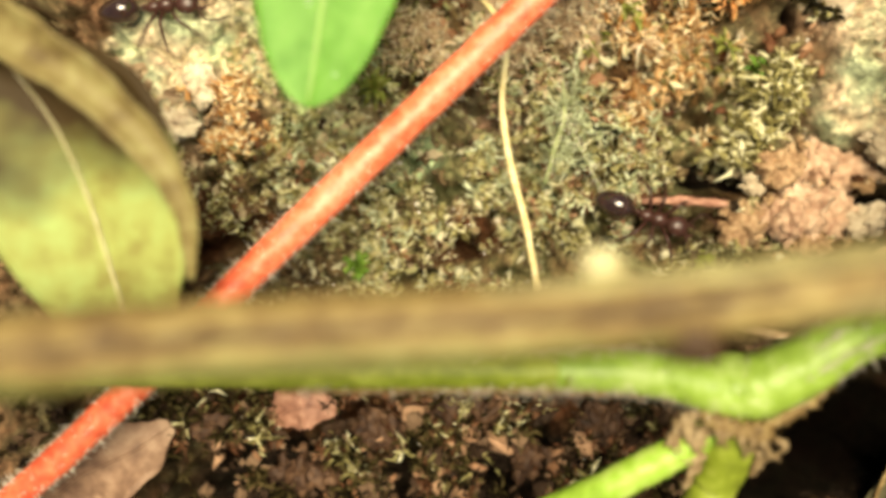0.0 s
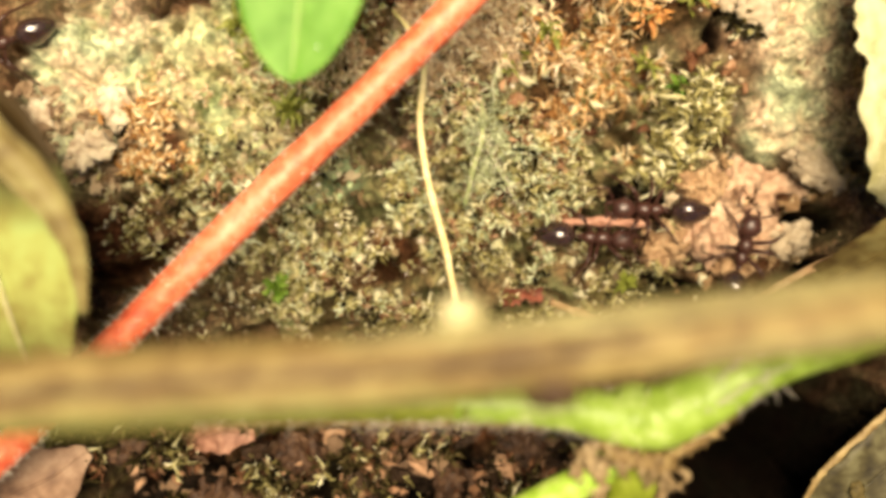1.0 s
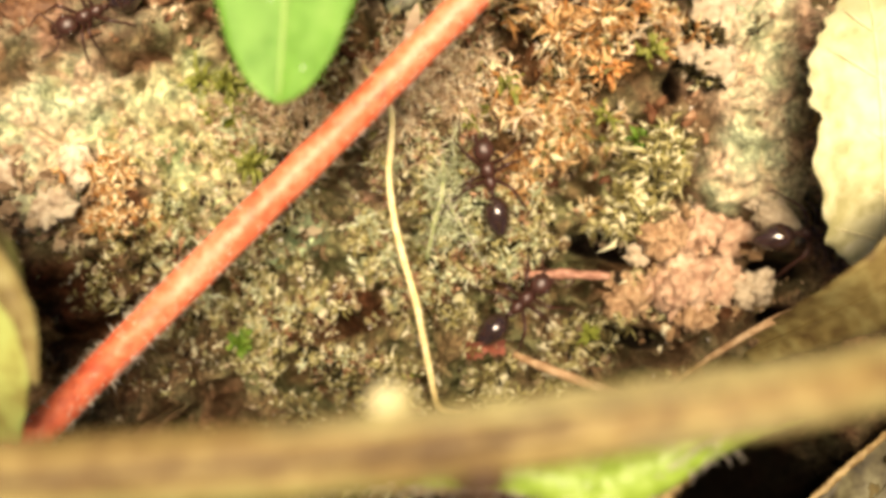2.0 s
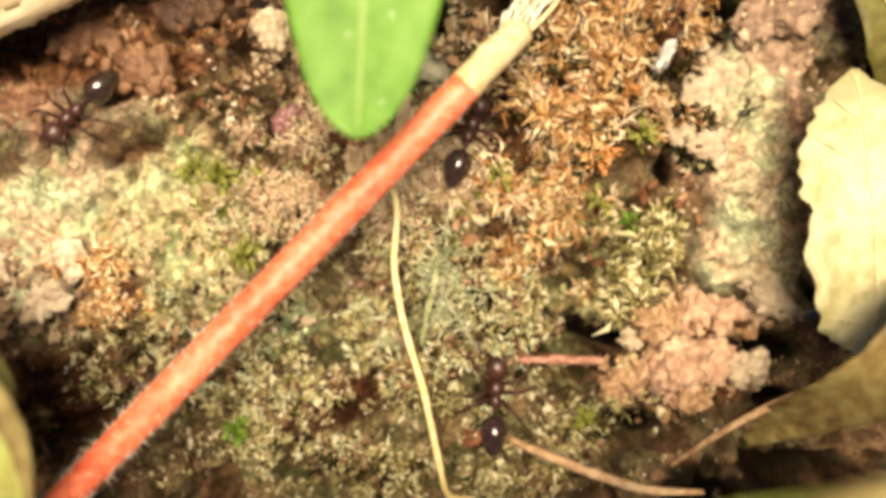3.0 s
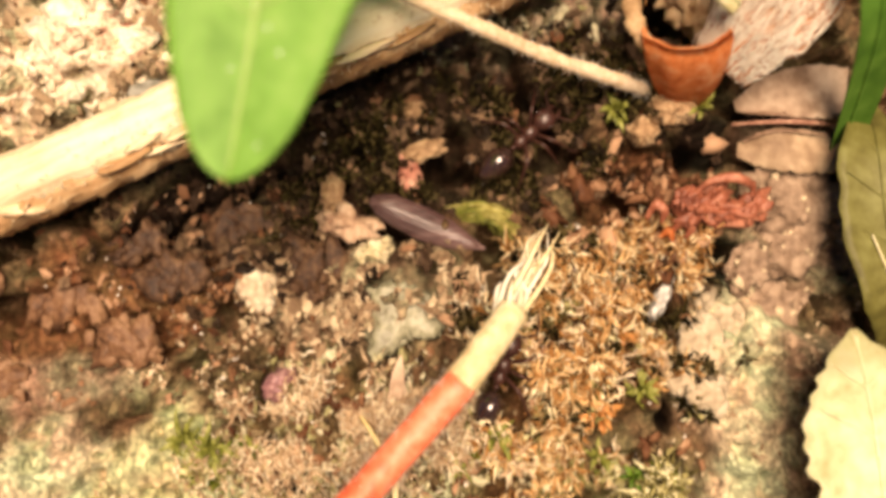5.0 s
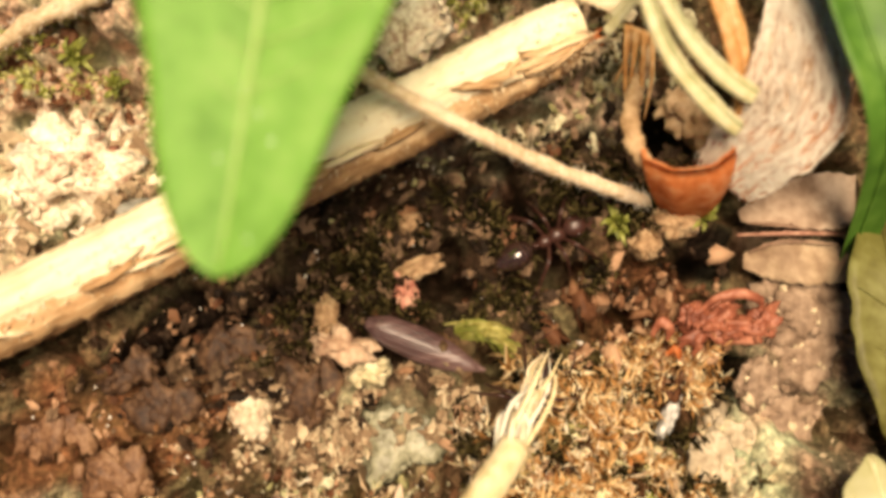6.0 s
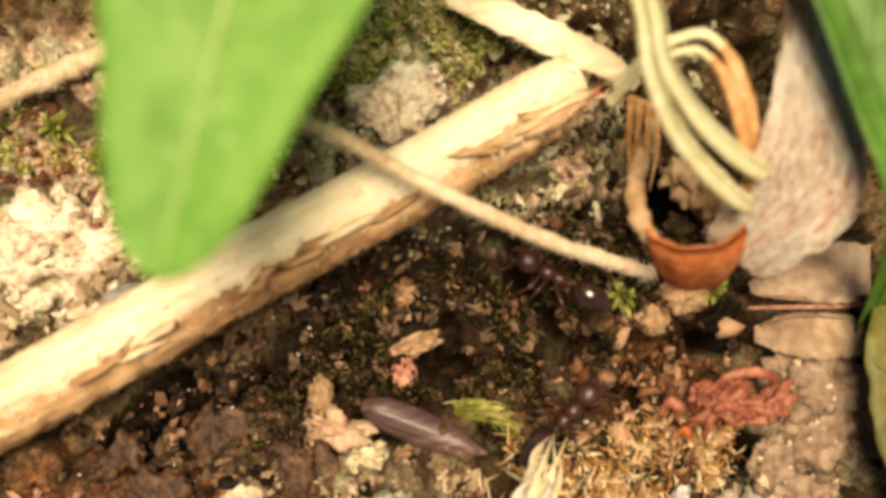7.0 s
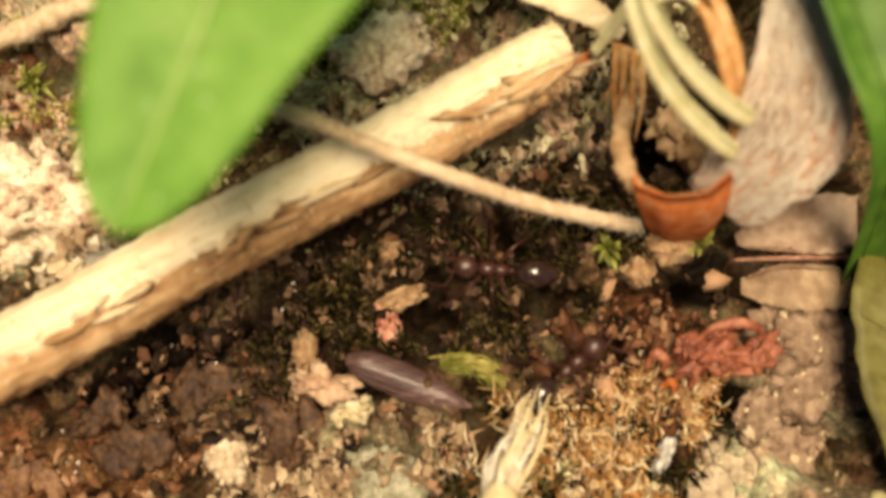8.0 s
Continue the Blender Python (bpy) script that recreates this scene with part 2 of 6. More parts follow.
def smooth_path(points, n):
    """A Catmull-Rom curve through points, with n samples."""
    P = np.asarray(points, float)
    Q = np.vstack([2 * P[0] - P[1], P, 2 * P[-1] - P[-2]])
    out = []
    for s in np.linspace(0, len(P) - 1 - 1e-6, n):
        i, u = int(s), s - int(s)
        a, b, c, d = Q[i:i + 4]
        out.append(0.5 * (2 * b + (c - a) * u + (2 * a - 5 * b + 4 * c - d) * u * u + (3 * b - a - 3 * c + d) * u ** 3))
    return np.array(out)


def frames_along(C):
    T = np.gradient(C, axis=0)
    T /= np.linalg.norm(T, axis=1)[:, None]
    up = np.array([0.05, 0.03, 1.0])
    S = np.cross(T, up)
    S /= np.linalg.norm(S, axis=1)[:, None] + 1e-9
    return T, S, np.cross(S, T)


def tube(points, radii, n=40, sides=12, rough=0.0, flat=1.0, grooves=0.0, groove_count=7):
    """A capped tube along a curve; radii are spread along it, rough wobbles the skin, grooves run lengthwise."""
    C = smooth_path(points, n)
    R = np.interp(np.linspace(0, 1, n), np.linspace(0, 1, len(radii)), radii)
    T, S, U = frames_along(C)
    a = np.linspace(0, 2 * np.pi, sides, endpoint=False)
    wob = 1 + rough * rng.normal(size=(n, sides)) * 0.5 + rough * 0.8 * np.sin(np.linspace(0, n * 0.7, n))[:, None] * np.cos(a * 2 + 1)[None]
    wob = wob * (1 + grooves * np.cos(a * groove_count))[None]
    V = C[:, None] + (R[:, None] * wob)[..., None] * (np.cos(a)[None, :, None] * S[:, None] + flat * np.sin(a)[None, :, None] * U[:, None])
    i, j = np.meshgrid(np.arange(n - 1), np.arange(sides), indexing="ij")
    k = (j + 1) % sides
    Q = np.stack([i * sides + j, i * sides + k, (i + 1) * sides + k, (i + 1) * sides + j], -1).reshape(-1, 4)
    V = np.vstack([V.reshape(-1, 3), C[0], C[-1]])
    e, j = n * sides, np.arange(sides)
    k = (j + 1) % sides
    T1 = np.stack([np.full(sides, e), k, j], 1)
    T2 = np.stack([np.full(sides, e + 1), (n - 1) * sides + j, (n - 1) * sides + k], 1)
    return V, [np.vstack([T1, T2]), Q]


def blade(points, widths, thick=0.12, cup=0.0, n=40, m=9, wave=0.0, ragged=0.0, up=(0, 0, 1), vein=0.0, seed=0):
    """A leaf blade along a curve: half-widths spread along it, cupped edges, wavy or ragged margin, real thickness."""
    g = np.random.default_rng(seed + 11)
    C = smooth_path(points, n)
    W = np.interp(np.linspace(0, 1, n), np.linspace(0, 1, len(widths)), widths)
    T = np.gradient(C, axis=0)
    T /= np.linalg.norm(T, axis=1)[:, None]
    S = np.cross(T, np.asarray(up, float))
    S /= np.linalg.norm(S, axis=1)[:, None] + 1e-9
    U = np.cross(S, T)
    s = np.linspace(-1, 1, m)
    edge = 1 + ragged * np.interp(np.linspace(0, 1, n), np.linspace(0, 1, n // 2), g.normal(size=n // 2))
    edge2 = 1 + ragged * np.interp(np.linspace(0, 1, n), np.linspace(0, 1, n // 2), g.normal(size=n // 2))
    side = np.where(s[None] < 0, edge[:, None], edge2[:, None])
    off = W[:, None] * s[None] * side
    ph = np.linspace(0, 9, n)[:, None]
    lift = cup * W[:, None] * s[None] ** 2 + wave * W[:, None] * np.abs(s[None]) * np.sin(ph + 2 * np.sign(s)[None]) - vein * np.exp(-(s[None] * 6) ** 2)
    top = C[:, None] + off[..., None] * S[:, None] + lift[..., None] * U[:, None]
    th = thick * (1 - 0.7 * np.abs(s))[None, :, None]
    bot = top - th * U[:, None]
    V = np.vstack([top.reshape(-1, 3), bot.reshape(-1, 3)])
    i, j = np.meshgrid(np.arange(n - 1), np.arange(m - 1), indexing="ij")
    q = np.stack([i * m + j, i * m + j + 1, (i + 1) * m + j + 1, (i + 1) * m + j], -1).reshape(-1, 4)
    o = n * m
    rim = [*range(m), *range(2 * m - 1, n * m, m), *range(n * m - 2, (n - 1) * m - 1, -1), *range((n - 2) * m, 0, -m)]
    rim = np.array(rim)
    nx = np.roll(rim, -1)
    side_q = np.stack([rim, rim + o, nx + o, nx], 1)
    return V, [np.vstack([q, (q + o)[:, ::-1], side_q])]


def ball(level):
    bm = bmesh.new()
    bmesh.ops.create_icosphere(bm, subdivisions=level, radius=1)
    V = np.array([v.co[:] for v in bm.verts])
    F = np.array([[v.index for v in f.verts] for f in bm.faces])
    bm.free()
    return V, F


BALLS = {k: ball(k) for k in (1, 2, 3, 4)}


def lump(center, radii, rough=0.25, seed=0, level=3, grain=1.3, turn=0.0, fine=0.0):
    """An uneven clod, pebble or grain."""
    V, F = BALLS[level]
    o = Vector((seed * 7.31, seed * 3.17, seed * 1.93))
    d = np.array([1 + rough * noise.noise(Vector(v) * grain + o) * 1.6 + fine * noise.noise(Vector(v) * grain * 4 + o) + 0.55 * fine * noise.noise(Vector(v) * grain * 9 + o) for v in V])
    V = V * d[:, None] * np.asarray(radii, float)
    c, s = math.cos(radians(turn)), math.sin(radians(turn))
    V = V @ np.array([[c, s, 0], [-s, c, 0], [0, 0, 1]])
    return V + np.asarray(center, float), [F]


# value noise on a lattice, for whole arrays
TABLE = np.random.default_rng(3).random((256, 256))


def vnoise(x, y, size, seed=0):
    x, y = np.asarray(x) / size + seed * 13.7, np.asarray(y) / size + seed * 5.3
    i, j = np.floor(x).astype(int), np.floor(y).astype(int)
    u, v = x - i, y - j
    u, v = u * u * (3 - 2 * u), v * v * (3 - 2 * v)
    t = lambda a, b: TABLE[a % 256, b % 256]
    return (t(i, j) * (1 - u) + t(i + 1, j) * u) * (1 - v) + (t(i, j + 1) * (1 - u) + t(i + 1, j + 1) * u) * v - 0.5


def fbm(x, y, size, octaves=4, seed=0):
    return sum(vnoise(x, y, size / 2 ** k, seed + k) / 2 ** k for k in range(octaves))


# ---- the soil: patches of mud, clay, crust and humus, hollows and swells ----
# The near-black kinds are soil with shade worked into the colour.
KINDS = {
    "mud": (0.50, 0.445, 0.315), "crumble": (0.33, 0.25, 0.17), "shaded_loam": (0.026, 0.015, 0.0095), "russet": (0.17, 0.078, 0.04), "olive": (0.165, 0.135, 0.07), "film": (0.36, 0.40, 0.25), "shaded_humus": (0.006, 0.004, 0.003),
    "straw": (0.16, 0.105, 0.055), "rust": (0.065, 0.03, 0.014), "crust": (0.47, 0.44, 0.27), "brown": (0.07, 0.030, 0.015),
    "chalk": (0.60, 0.50, 0.36), "grey": (0.50, 0.39, 0.29), "mauve": (0.27, 0.19, 0.135),
}
patches, hollows = [], []


def patch(kind, x, y, rx, ry, turn=0.0, lift=0.0, smooth=0.0):
    patches.append((kind, x, y, rx, ry, turn, lift, smooth))


def hollow(x, y, rx, ry, depth, turn=0.0):
    hollows.append((x, y, rx, ry, depth, turn))


def spread(x, y, cx, cy, rx, ry, turn):
    c, s = math.cos(radians(turn)), math.sin(radians(turn))
    dx, dy = x - cx, y - cy
    return np.hypot((dx * c + dy * s) / rx, (-dx * s + dy * c) / ry)


patch("olive", 3, 3, 16, 11)
patch("shaded_humus", -2, -12, 22, 5.5, 0, -0.5)
patch("brown", -5, -8.5, 14, 2.5)
patch("mud", -14, 13, 6.5, 4.5, 20, 0.5, 0.6)
patch("crust", -8, 12, 5, 6.5, 0, 0.2, 0.6)
patch("chalk", -15.5, 7.6, 4, 2.2, 20, 0.7)
patch("rust", -12, 7.6, 2.2, 2.6, 0, 0.7)
patch("brown", -15, 2, 6, 3.5)
patch("straw", 1, 14.5, 6.5, 4)
patch("mauve", 3, 9, 3, 2.5)
patch("film", 7.6, 6.6, 1.6, 3.4, -12)
patch("film", -1.6, 5.4, 2.2, 1.6, 30)
patch("film", 12.2, 12.4, 1.3, 1.1)
patch("brown", 0.5, 0.6, 6.5, 1.3, 12)
# Ground under the orange moss is darkened to paint its shaded gaps.
patch("rust", 15.5, 17.5, 6, 5)
patch("rust", 13, 9.5, 3, 2.5)
patch("olive", 17, 9, 4, 4)
patch("mud", 24.7, 16, 4.6, 7.5, 6, 0.9, 0.8)
patch("mud", 25.2, 9.6, 4.4, 4, 0, 0.6, 0.75)
patch("brown", 21.5, 2.8, 6.5, 3.4, 8, -0.2)
patch("mauve", 29.8, 12, 3.6, 10, 0, 1.6, 0.5)
patch("crumble", 4.2, 22.2, 6.4, 3.0, 10, 0.5)
patch("russet", -11, 22.5, 9, 5.0, 20, -0.2, 0.35)
patch("mauve", -14, 18, 6, 2.2, 0, 0.2, 0.4)
patch("brown", 3, 28, 7, 3)
# Dark soil below the stick, with the stick's shadow put into its colour.
patch("shaded_loam", 8, 31, 16, 5.5, 22, -0.7)
patch("shaded_humus", -5, 27.5, 8, 2.6, 22)
patch("rust", 19, 22, 5, 5)
patch("brown", 20, 26.5, 4, 3, 0, 0.2)
patch("grey", 14, 40.5, 7, 5, 20)
patch("grey", 6, 46, 9, 6)
patch("mud", 8.4, 42.8, 3, 1.6, 20, 1.2)
patch("crust", 8, 47, 5, 2.5, 0, 0.6)
patch("grey", -12, 41, 7, 3.5)
patch("chalk", -11.5, 35.8, 5.5, 3.6, 20, 1.6)
patch("grey", -10, 45, 9, 5)
patch("mauve", 29, 23.0, 4.2, 5.2, 0, 0.6, 0.6)
# Near-black patches paint shade into the soil's hollows and gaps.
patch("shaded_humus", 23.5, 22.3, 2.4, 1.7)
patch("shaded_humus", 16.6, 4.4, 2.0, 0.8, -14)
patch("shaded_humus", 18, -0.8, 2.2, 0.8, -10)
patch("shaded_humus", 26.8, 3.0, 2.0, 0.9)
patch("shaded_humus", 26.5, 0.2, 1.7, 0.8)
patch("shaded_humus", 20.4, 13.8, 0.7, 1.4)
patch("shaded_humus", 24.2, 29, 2.2, 2.0)
patch("mauve", 29, 29.5, 3.2, 2.4, 0, 0.4, 0.4)
# Black floor of the deep gap beyond the stems, shade put in colour.
patch("shaded_humus", 23.5, -9.5, 12, 6, 40, -1)
hollow(16.5, 4.5, 2.0, 0.75, 4.0, -14)
hollow(26.8, 3.3, 1.7, 0.85, 4.5)
hollow(26.5, 0.2, 1.5, 0.7, 4.0)
hollow(17.9, -0.8, 2.2, 0.7, 3.6, -10)
hollow(20.4, 13.8, 0.6, 1.2, 3.2)
hollow(23.1, 20.6, 1.1, 0.8, 3.0)
hollow(23.4, 22.4, 1.7, 1.0, 3.6)
hollow(23.5, -9.0, 9.5, 3.4, 30.0, 40)
hollow(-16, 2.2, 2.5, 1.0, 1.3)
hollow(-13.5, 20.6, 2.4, 1.2, 1.5)
hollow(-6, 26.0, 5.5, 1.3, 3.2, 20)
hollow(-16, 21.9, 5.0, 1.2, 3.0, 20)
hollow(7, 33.8, 7, 1.8, 1.4, 22)
hollow(2.6, 25.1, 0.9, 0.45, 1.0)
hollow(21.6, 36.0, 1.3, 1.6, 5.0)
hollow(26.7, 44, 1.4, 0.9, 2.0)


def pocket(x, y):
    """1 in the small deep gaps between the lumps of soil, 0 elsewhere."""
    k = np.clip((fbm(x, y, 1.9, 3, 50) - 0.2) / 0.14, 0, 1)
    return k * k * (3 - 2 * k)


def soil_at(x, y):
    """Height (mm) and colour of the soil at arrays x, y."""
    x, y = np.asarray(x, float), np.asarray(y, float)
    near = np.exp(-(np.maximum(0, np.hypot(x - 6, y - 15) - 60) / 60) ** 2)
    col = np.empty(x.shape + (3,))
    col[:] = (0.15, 0.10, 0.058)
    lift, calm = np.zeros(x.shape), np.zeros(x.shape)
    warp = 0.55 * fbm(x, y, 4.5, 3, 2)
    for kind, cx, cy, rx, ry, turn, up, flat in patches:
        k = np.clip((1.12 - spread(x, y, cx, cy, rx, ry, turn) + warp * 1.3) / 0.4, 0, 1)
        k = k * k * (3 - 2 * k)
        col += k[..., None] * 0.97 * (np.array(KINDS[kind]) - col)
        lift += up * k
        calm = np.maximum(calm, flat * k)
    h = lift + 0.9 * fbm(x, y, 9, 2, 5) + (1 - calm) * (2.6 * fbm(x, y, 2.6, 3, 8) + 2.0 * np.abs(fbm(x, y, 1.1, 3, 12)) - 0.25) + 0.16 * fbm(x, y, 0.7, 2, 15)
    crack = np.clip(0.08 - np.abs(fbm(x, y, 3.4, 3, 30)), 0, 0.08) / 0.08
    h -= 2.4 * crack * (1 - 0.8 * calm)
    h -= 3.4 * pocket(x, y) * (1 - calm)
    for cx, cy, rx, ry, depth, turn in hollows:
        k = np.clip(1.25 - spread(x, y, cx, cy, rx, ry, turn) + 0.8 * warp, 0, 1)
        h -= depth * k * k * (3 - 2 * k)
    return h * near, col


def ground_z(x, y):
    d = np.array([-0.5, 0.0, 0.5])
    return float(np.percentile(soil_at(x + np.repeat(d, 3), y + np.tile(d, 3))[0], 70))


def ground():
    far = np.cumsum(0.3 * 1.55 ** np.arange(27))
    xs = np.concatenate([-34 - far[::-1], np.arange(-34, 42, 0.17), 42 + far])
    ys = np.concatenate([-20 - far[::-1], np.arange(-20, 56, 0.17), 56 + far])
    X, Y = np.meshgrid(xs, ys)
    H, col = soil_at(X, Y)
    V = np.stack([X, Y, H], -1).reshape(-1, 3)
    ny, nx = X.shape
    i, j = np.meshgrid(np.arange(ny - 1), np.arange(nx - 1), indexing="ij")
    Q = np.stack([i * nx + j, i * nx + j + 1, (i + 1) * nx + j + 1, (i + 1) * nx + j], -1).reshape(-1, 4)
    ob = mesh_object("ground", V, [Q], SOIL)
    a = ob.data.color_attributes.new("soil", "FLOAT_COLOR", "POINT")
    a.data.foreach_set("color", np.concatenate([col.reshape(-1, 3), np.ones((len(V), 1))], 1).astype(np.float32).ravel())
    tagged(ob, "damp crumbly brown soil with mud, clay and algae crusts", "ground", kind="structure")


ground()


# ---- scattered crumbs and moss ----
def inside(n, cx, cy, rx, ry, turn=0.0, core=0.0):
    r, a = np.sqrt(rng.random(n)) * (1 + 0.15 * rng.normal(size=n)), rng.random(n) * 2 * np.pi
    c, s = math.cos(radians(turn)), math.sin(radians(turn))
    u, v = r * np.cos(a) * rx, r * np.sin(a) * ry
    return cx + u * c - v * s, cy + u * s + v * c


bare = []


def keep_bare(x, y, r):
    """A spot where no moss or crumbs lie, for a larger thing that shows there."""
    bare.append((x, y, r))


def rooted(n, area, gaps):
    """Places in an area, with natural gaps and bare spots left out."""
    x, y = inside(n, *area)
    keep = fbm(x, y, 2.2, 2, 21) + 0.5 - gaps > 0.12 * rng.random(n)
    keep &= pocket(x, y) < 0.35
    for cx, cy, r in bare:
        keep &= np.hypot(x - cx, y - cy) > r
    return x[keep], y[keep]


def turned(n, tilt):
    """n random rotations: any heading, tipped by up to about tilt radians."""
    h, t, p = rng.random(n) * 2 * np.pi, rng.normal(size=n) * tilt, rng.random(n) * 2 * np.pi
    ch, sh, ct, st, cp, sp = np.cos(h), np.sin(h), np.cos(t), np.sin(t), np.cos(p), np.sin(p)
    z = np.zeros(n)
    A = np.stack([ch, -sh, z, sh, ch, z, z, z, z + 1], 1).reshape(-1, 3, 3)
    B = np.stack([z + 1, z, z, z, ct, -st, z, st, ct], 1).reshape(-1, 3, 3)
    D = np.stack([cp, -sp, z, sp, cp, z, z, z, z + 1], 1).reshape(-1, 3, 3)
    return A @ B @ D


CRUMBS = []
for k in range(14):
    V, F = BALLS[1 if k < 8 else 2]
    o = Vector((k * 5.1, k * 2.3, k))
    d = np.array([1 + 1.5 * noise.noise(Vector(v) * 1.7 + o) + 0.5 * noise.noise(Vector(v) * 4 + o) for v in V])
    CRUMBS.append((V * d[:, None] * np.array([1.15, 0.55 + 0.05 * (k % 6), 0.45 + 0.04 * (k % 5)]), F))


def crumbs(name, label, material, n, size, area, spreading=0.5, rounded=False):
    """Many small grains and crumbs lying on the soil, as one stuff object."""
    x, y = rooted(n, area, 0.15)
    n = len(x)
    z, _ = soil_at(x, y)
    s = size * np.exp(spreading * rng.normal(size=n))
    s = np.minimum(s, size * 3.2)
    R, kind = turned(n, 0.5), rng.integers(0, len(CRUMBS), n)
    Vs, Fs, o = [], [], 0
    for k, (V, F) in enumerate(CRUMBS):
        q = np.where(kind == k)[0]
        if not len(q):
            continue
        P = np.einsum("nij,vj->nvi", R[q], V) * s[q, None, None] + np.stack([x, y, z + 0.25 * s], 1)[q, None]
        Vs.append(P.reshape(-1, 3))
        Fs.append((F[None] + (np.arange(len(q)) * len(V))[:, None, None]).reshape(-1, 3) + o)
        o += P.shape[0] * P.shape[1]
    return tagged(mesh_object(name, np.concatenate(Vs), [np.concatenate(Fs)], material, smooth=rounded), label, "soil crumbs", kind="stuff")


def shoot(leaves, length, spread_out, width, seed, stem=0.6):
    """A moss shoot: a short stem with pointed, keeled leaves in a spiral."""
    g = np.random.default_rng(seed)
    V, F = [], []
    for i in range(leaves):
        f = i / leaves
        a = i * 2.4 + g.normal() * 0.6
        z0 = stem * f * length
        out = spread_out * (1.15 - 0.75 * f) + 0.3 * g.normal()
        L = length * (0.45 + 0.75 * g.random())
        d = np.array([math.cos(a) * math.sin(out), math.sin(a) * math.sin(out), math.cos(out)])
        s = np.array([-math.sin(a), math.cos(a), 0])
        u = np.cross(s, d)
        b = np.array([0, 0, z0])
        droop = np.array([0, 0, -0.5 * L * math.sin(out)]) - d * L * 0.12 + s * L * 0.3 * g.normal()
        k = len(V)
        V += [b, b + d * L * 0.45 + s * width * 0.5 + u * width * 0.2, b + d * L * 0.45 - s * width * 0.5 + u * width * 0.2, b + d * L * 0.5 - u * width * 0.15, b + d * L + droop]
        F += [(k, k + 1, k + 3), (k, k + 3, k + 2), (k + 1, k + 4, k + 3), (k + 3, k + 4, k + 2)]
    return np.array(V), np.array(F)


def moss(name, label, material, n, area, length=0.9, leaves=9, out=0.9, width=0.26, tilt=0.35, vary=0.3, stem=0.6, gaps=0.38):
    """A carpet of moss shoots rooted in the soil, as one stuff object."""
    x, y = rooted(n, area, gaps)
    n = len(x)
    z, _ = soil_at(x, y)
    R = turned(n, tilt)
    s = np.clip(np.exp(vary * rng.normal(size=n)), 0.45, 1.5)
    kind = rng.integers(0, 8, n)
    Vs, Fs, o = [], [], 0
    for k in range(8):
        V, F = shoot(leaves, length, out, width, k + 31 * leaves, stem)
        q = np.where(kind == k)[0]
        if not len(q):
            continue
        P = np.einsum("nij,vj->nvi", R[q], V) * s[q, None, None] + np.stack([x, y, z - 0.08], 1)[q, None]
        Vs.append(P.reshape(-1, 3))
        Fs.append((F[None] + (np.arange(len(q)) * len(V))[:, None, None]).reshape(-1, 3) + o)
        o += P.shape[0] * P.shape[1]
    return tagged(mesh_object(name, np.concatenate(Vs), [np.concatenate(Fs)], material, smooth=False), label, "moss", kind="stuff")


# ---- plants and litter ----
def hairs_on(points, radius, n, length, seed, lean=0.6, lo=0.0, hi=1.0, thin=0.03, sides_only=False):
    """Short fine hairs standing on a stem, as one piece of geometry."""
    g = np.random.default_rng(seed)
    C = smooth_path(points, 200)
    T, S, U = frames_along(C)
    Vs, Fs = [], []
    for i in range(n):
        k = int((lo + (hi - lo) * g.random()) * 199)
        a = g.random() * 2 * math.pi
        if sides_only:
            a = g.choice([0.0, math.pi]) + g.normal() * 0.5
        d = math.cos(a) * S[k] + math.sin(a) * U[k]
        r = radius(k / 199) if callable(radius) else radius
        b = C[k] + d * r * 0.95
        tip = b + (d + lean * T[k] * g.normal() + 0.4 * g.normal(size=3)) * length * (0.5 + g.random())
        s = np.cross(d, T[k]) * thin
        o = len(Vs)
        Vs += [b + s, b - s, b + T[k] * thin * 1.6, tip]
        Fs += [(o, o + 1, o + 3), (o + 1, o + 2, o + 3), (o + 2, o, o + 3)]
    return np.array(Vs), [np.array(Fs)]


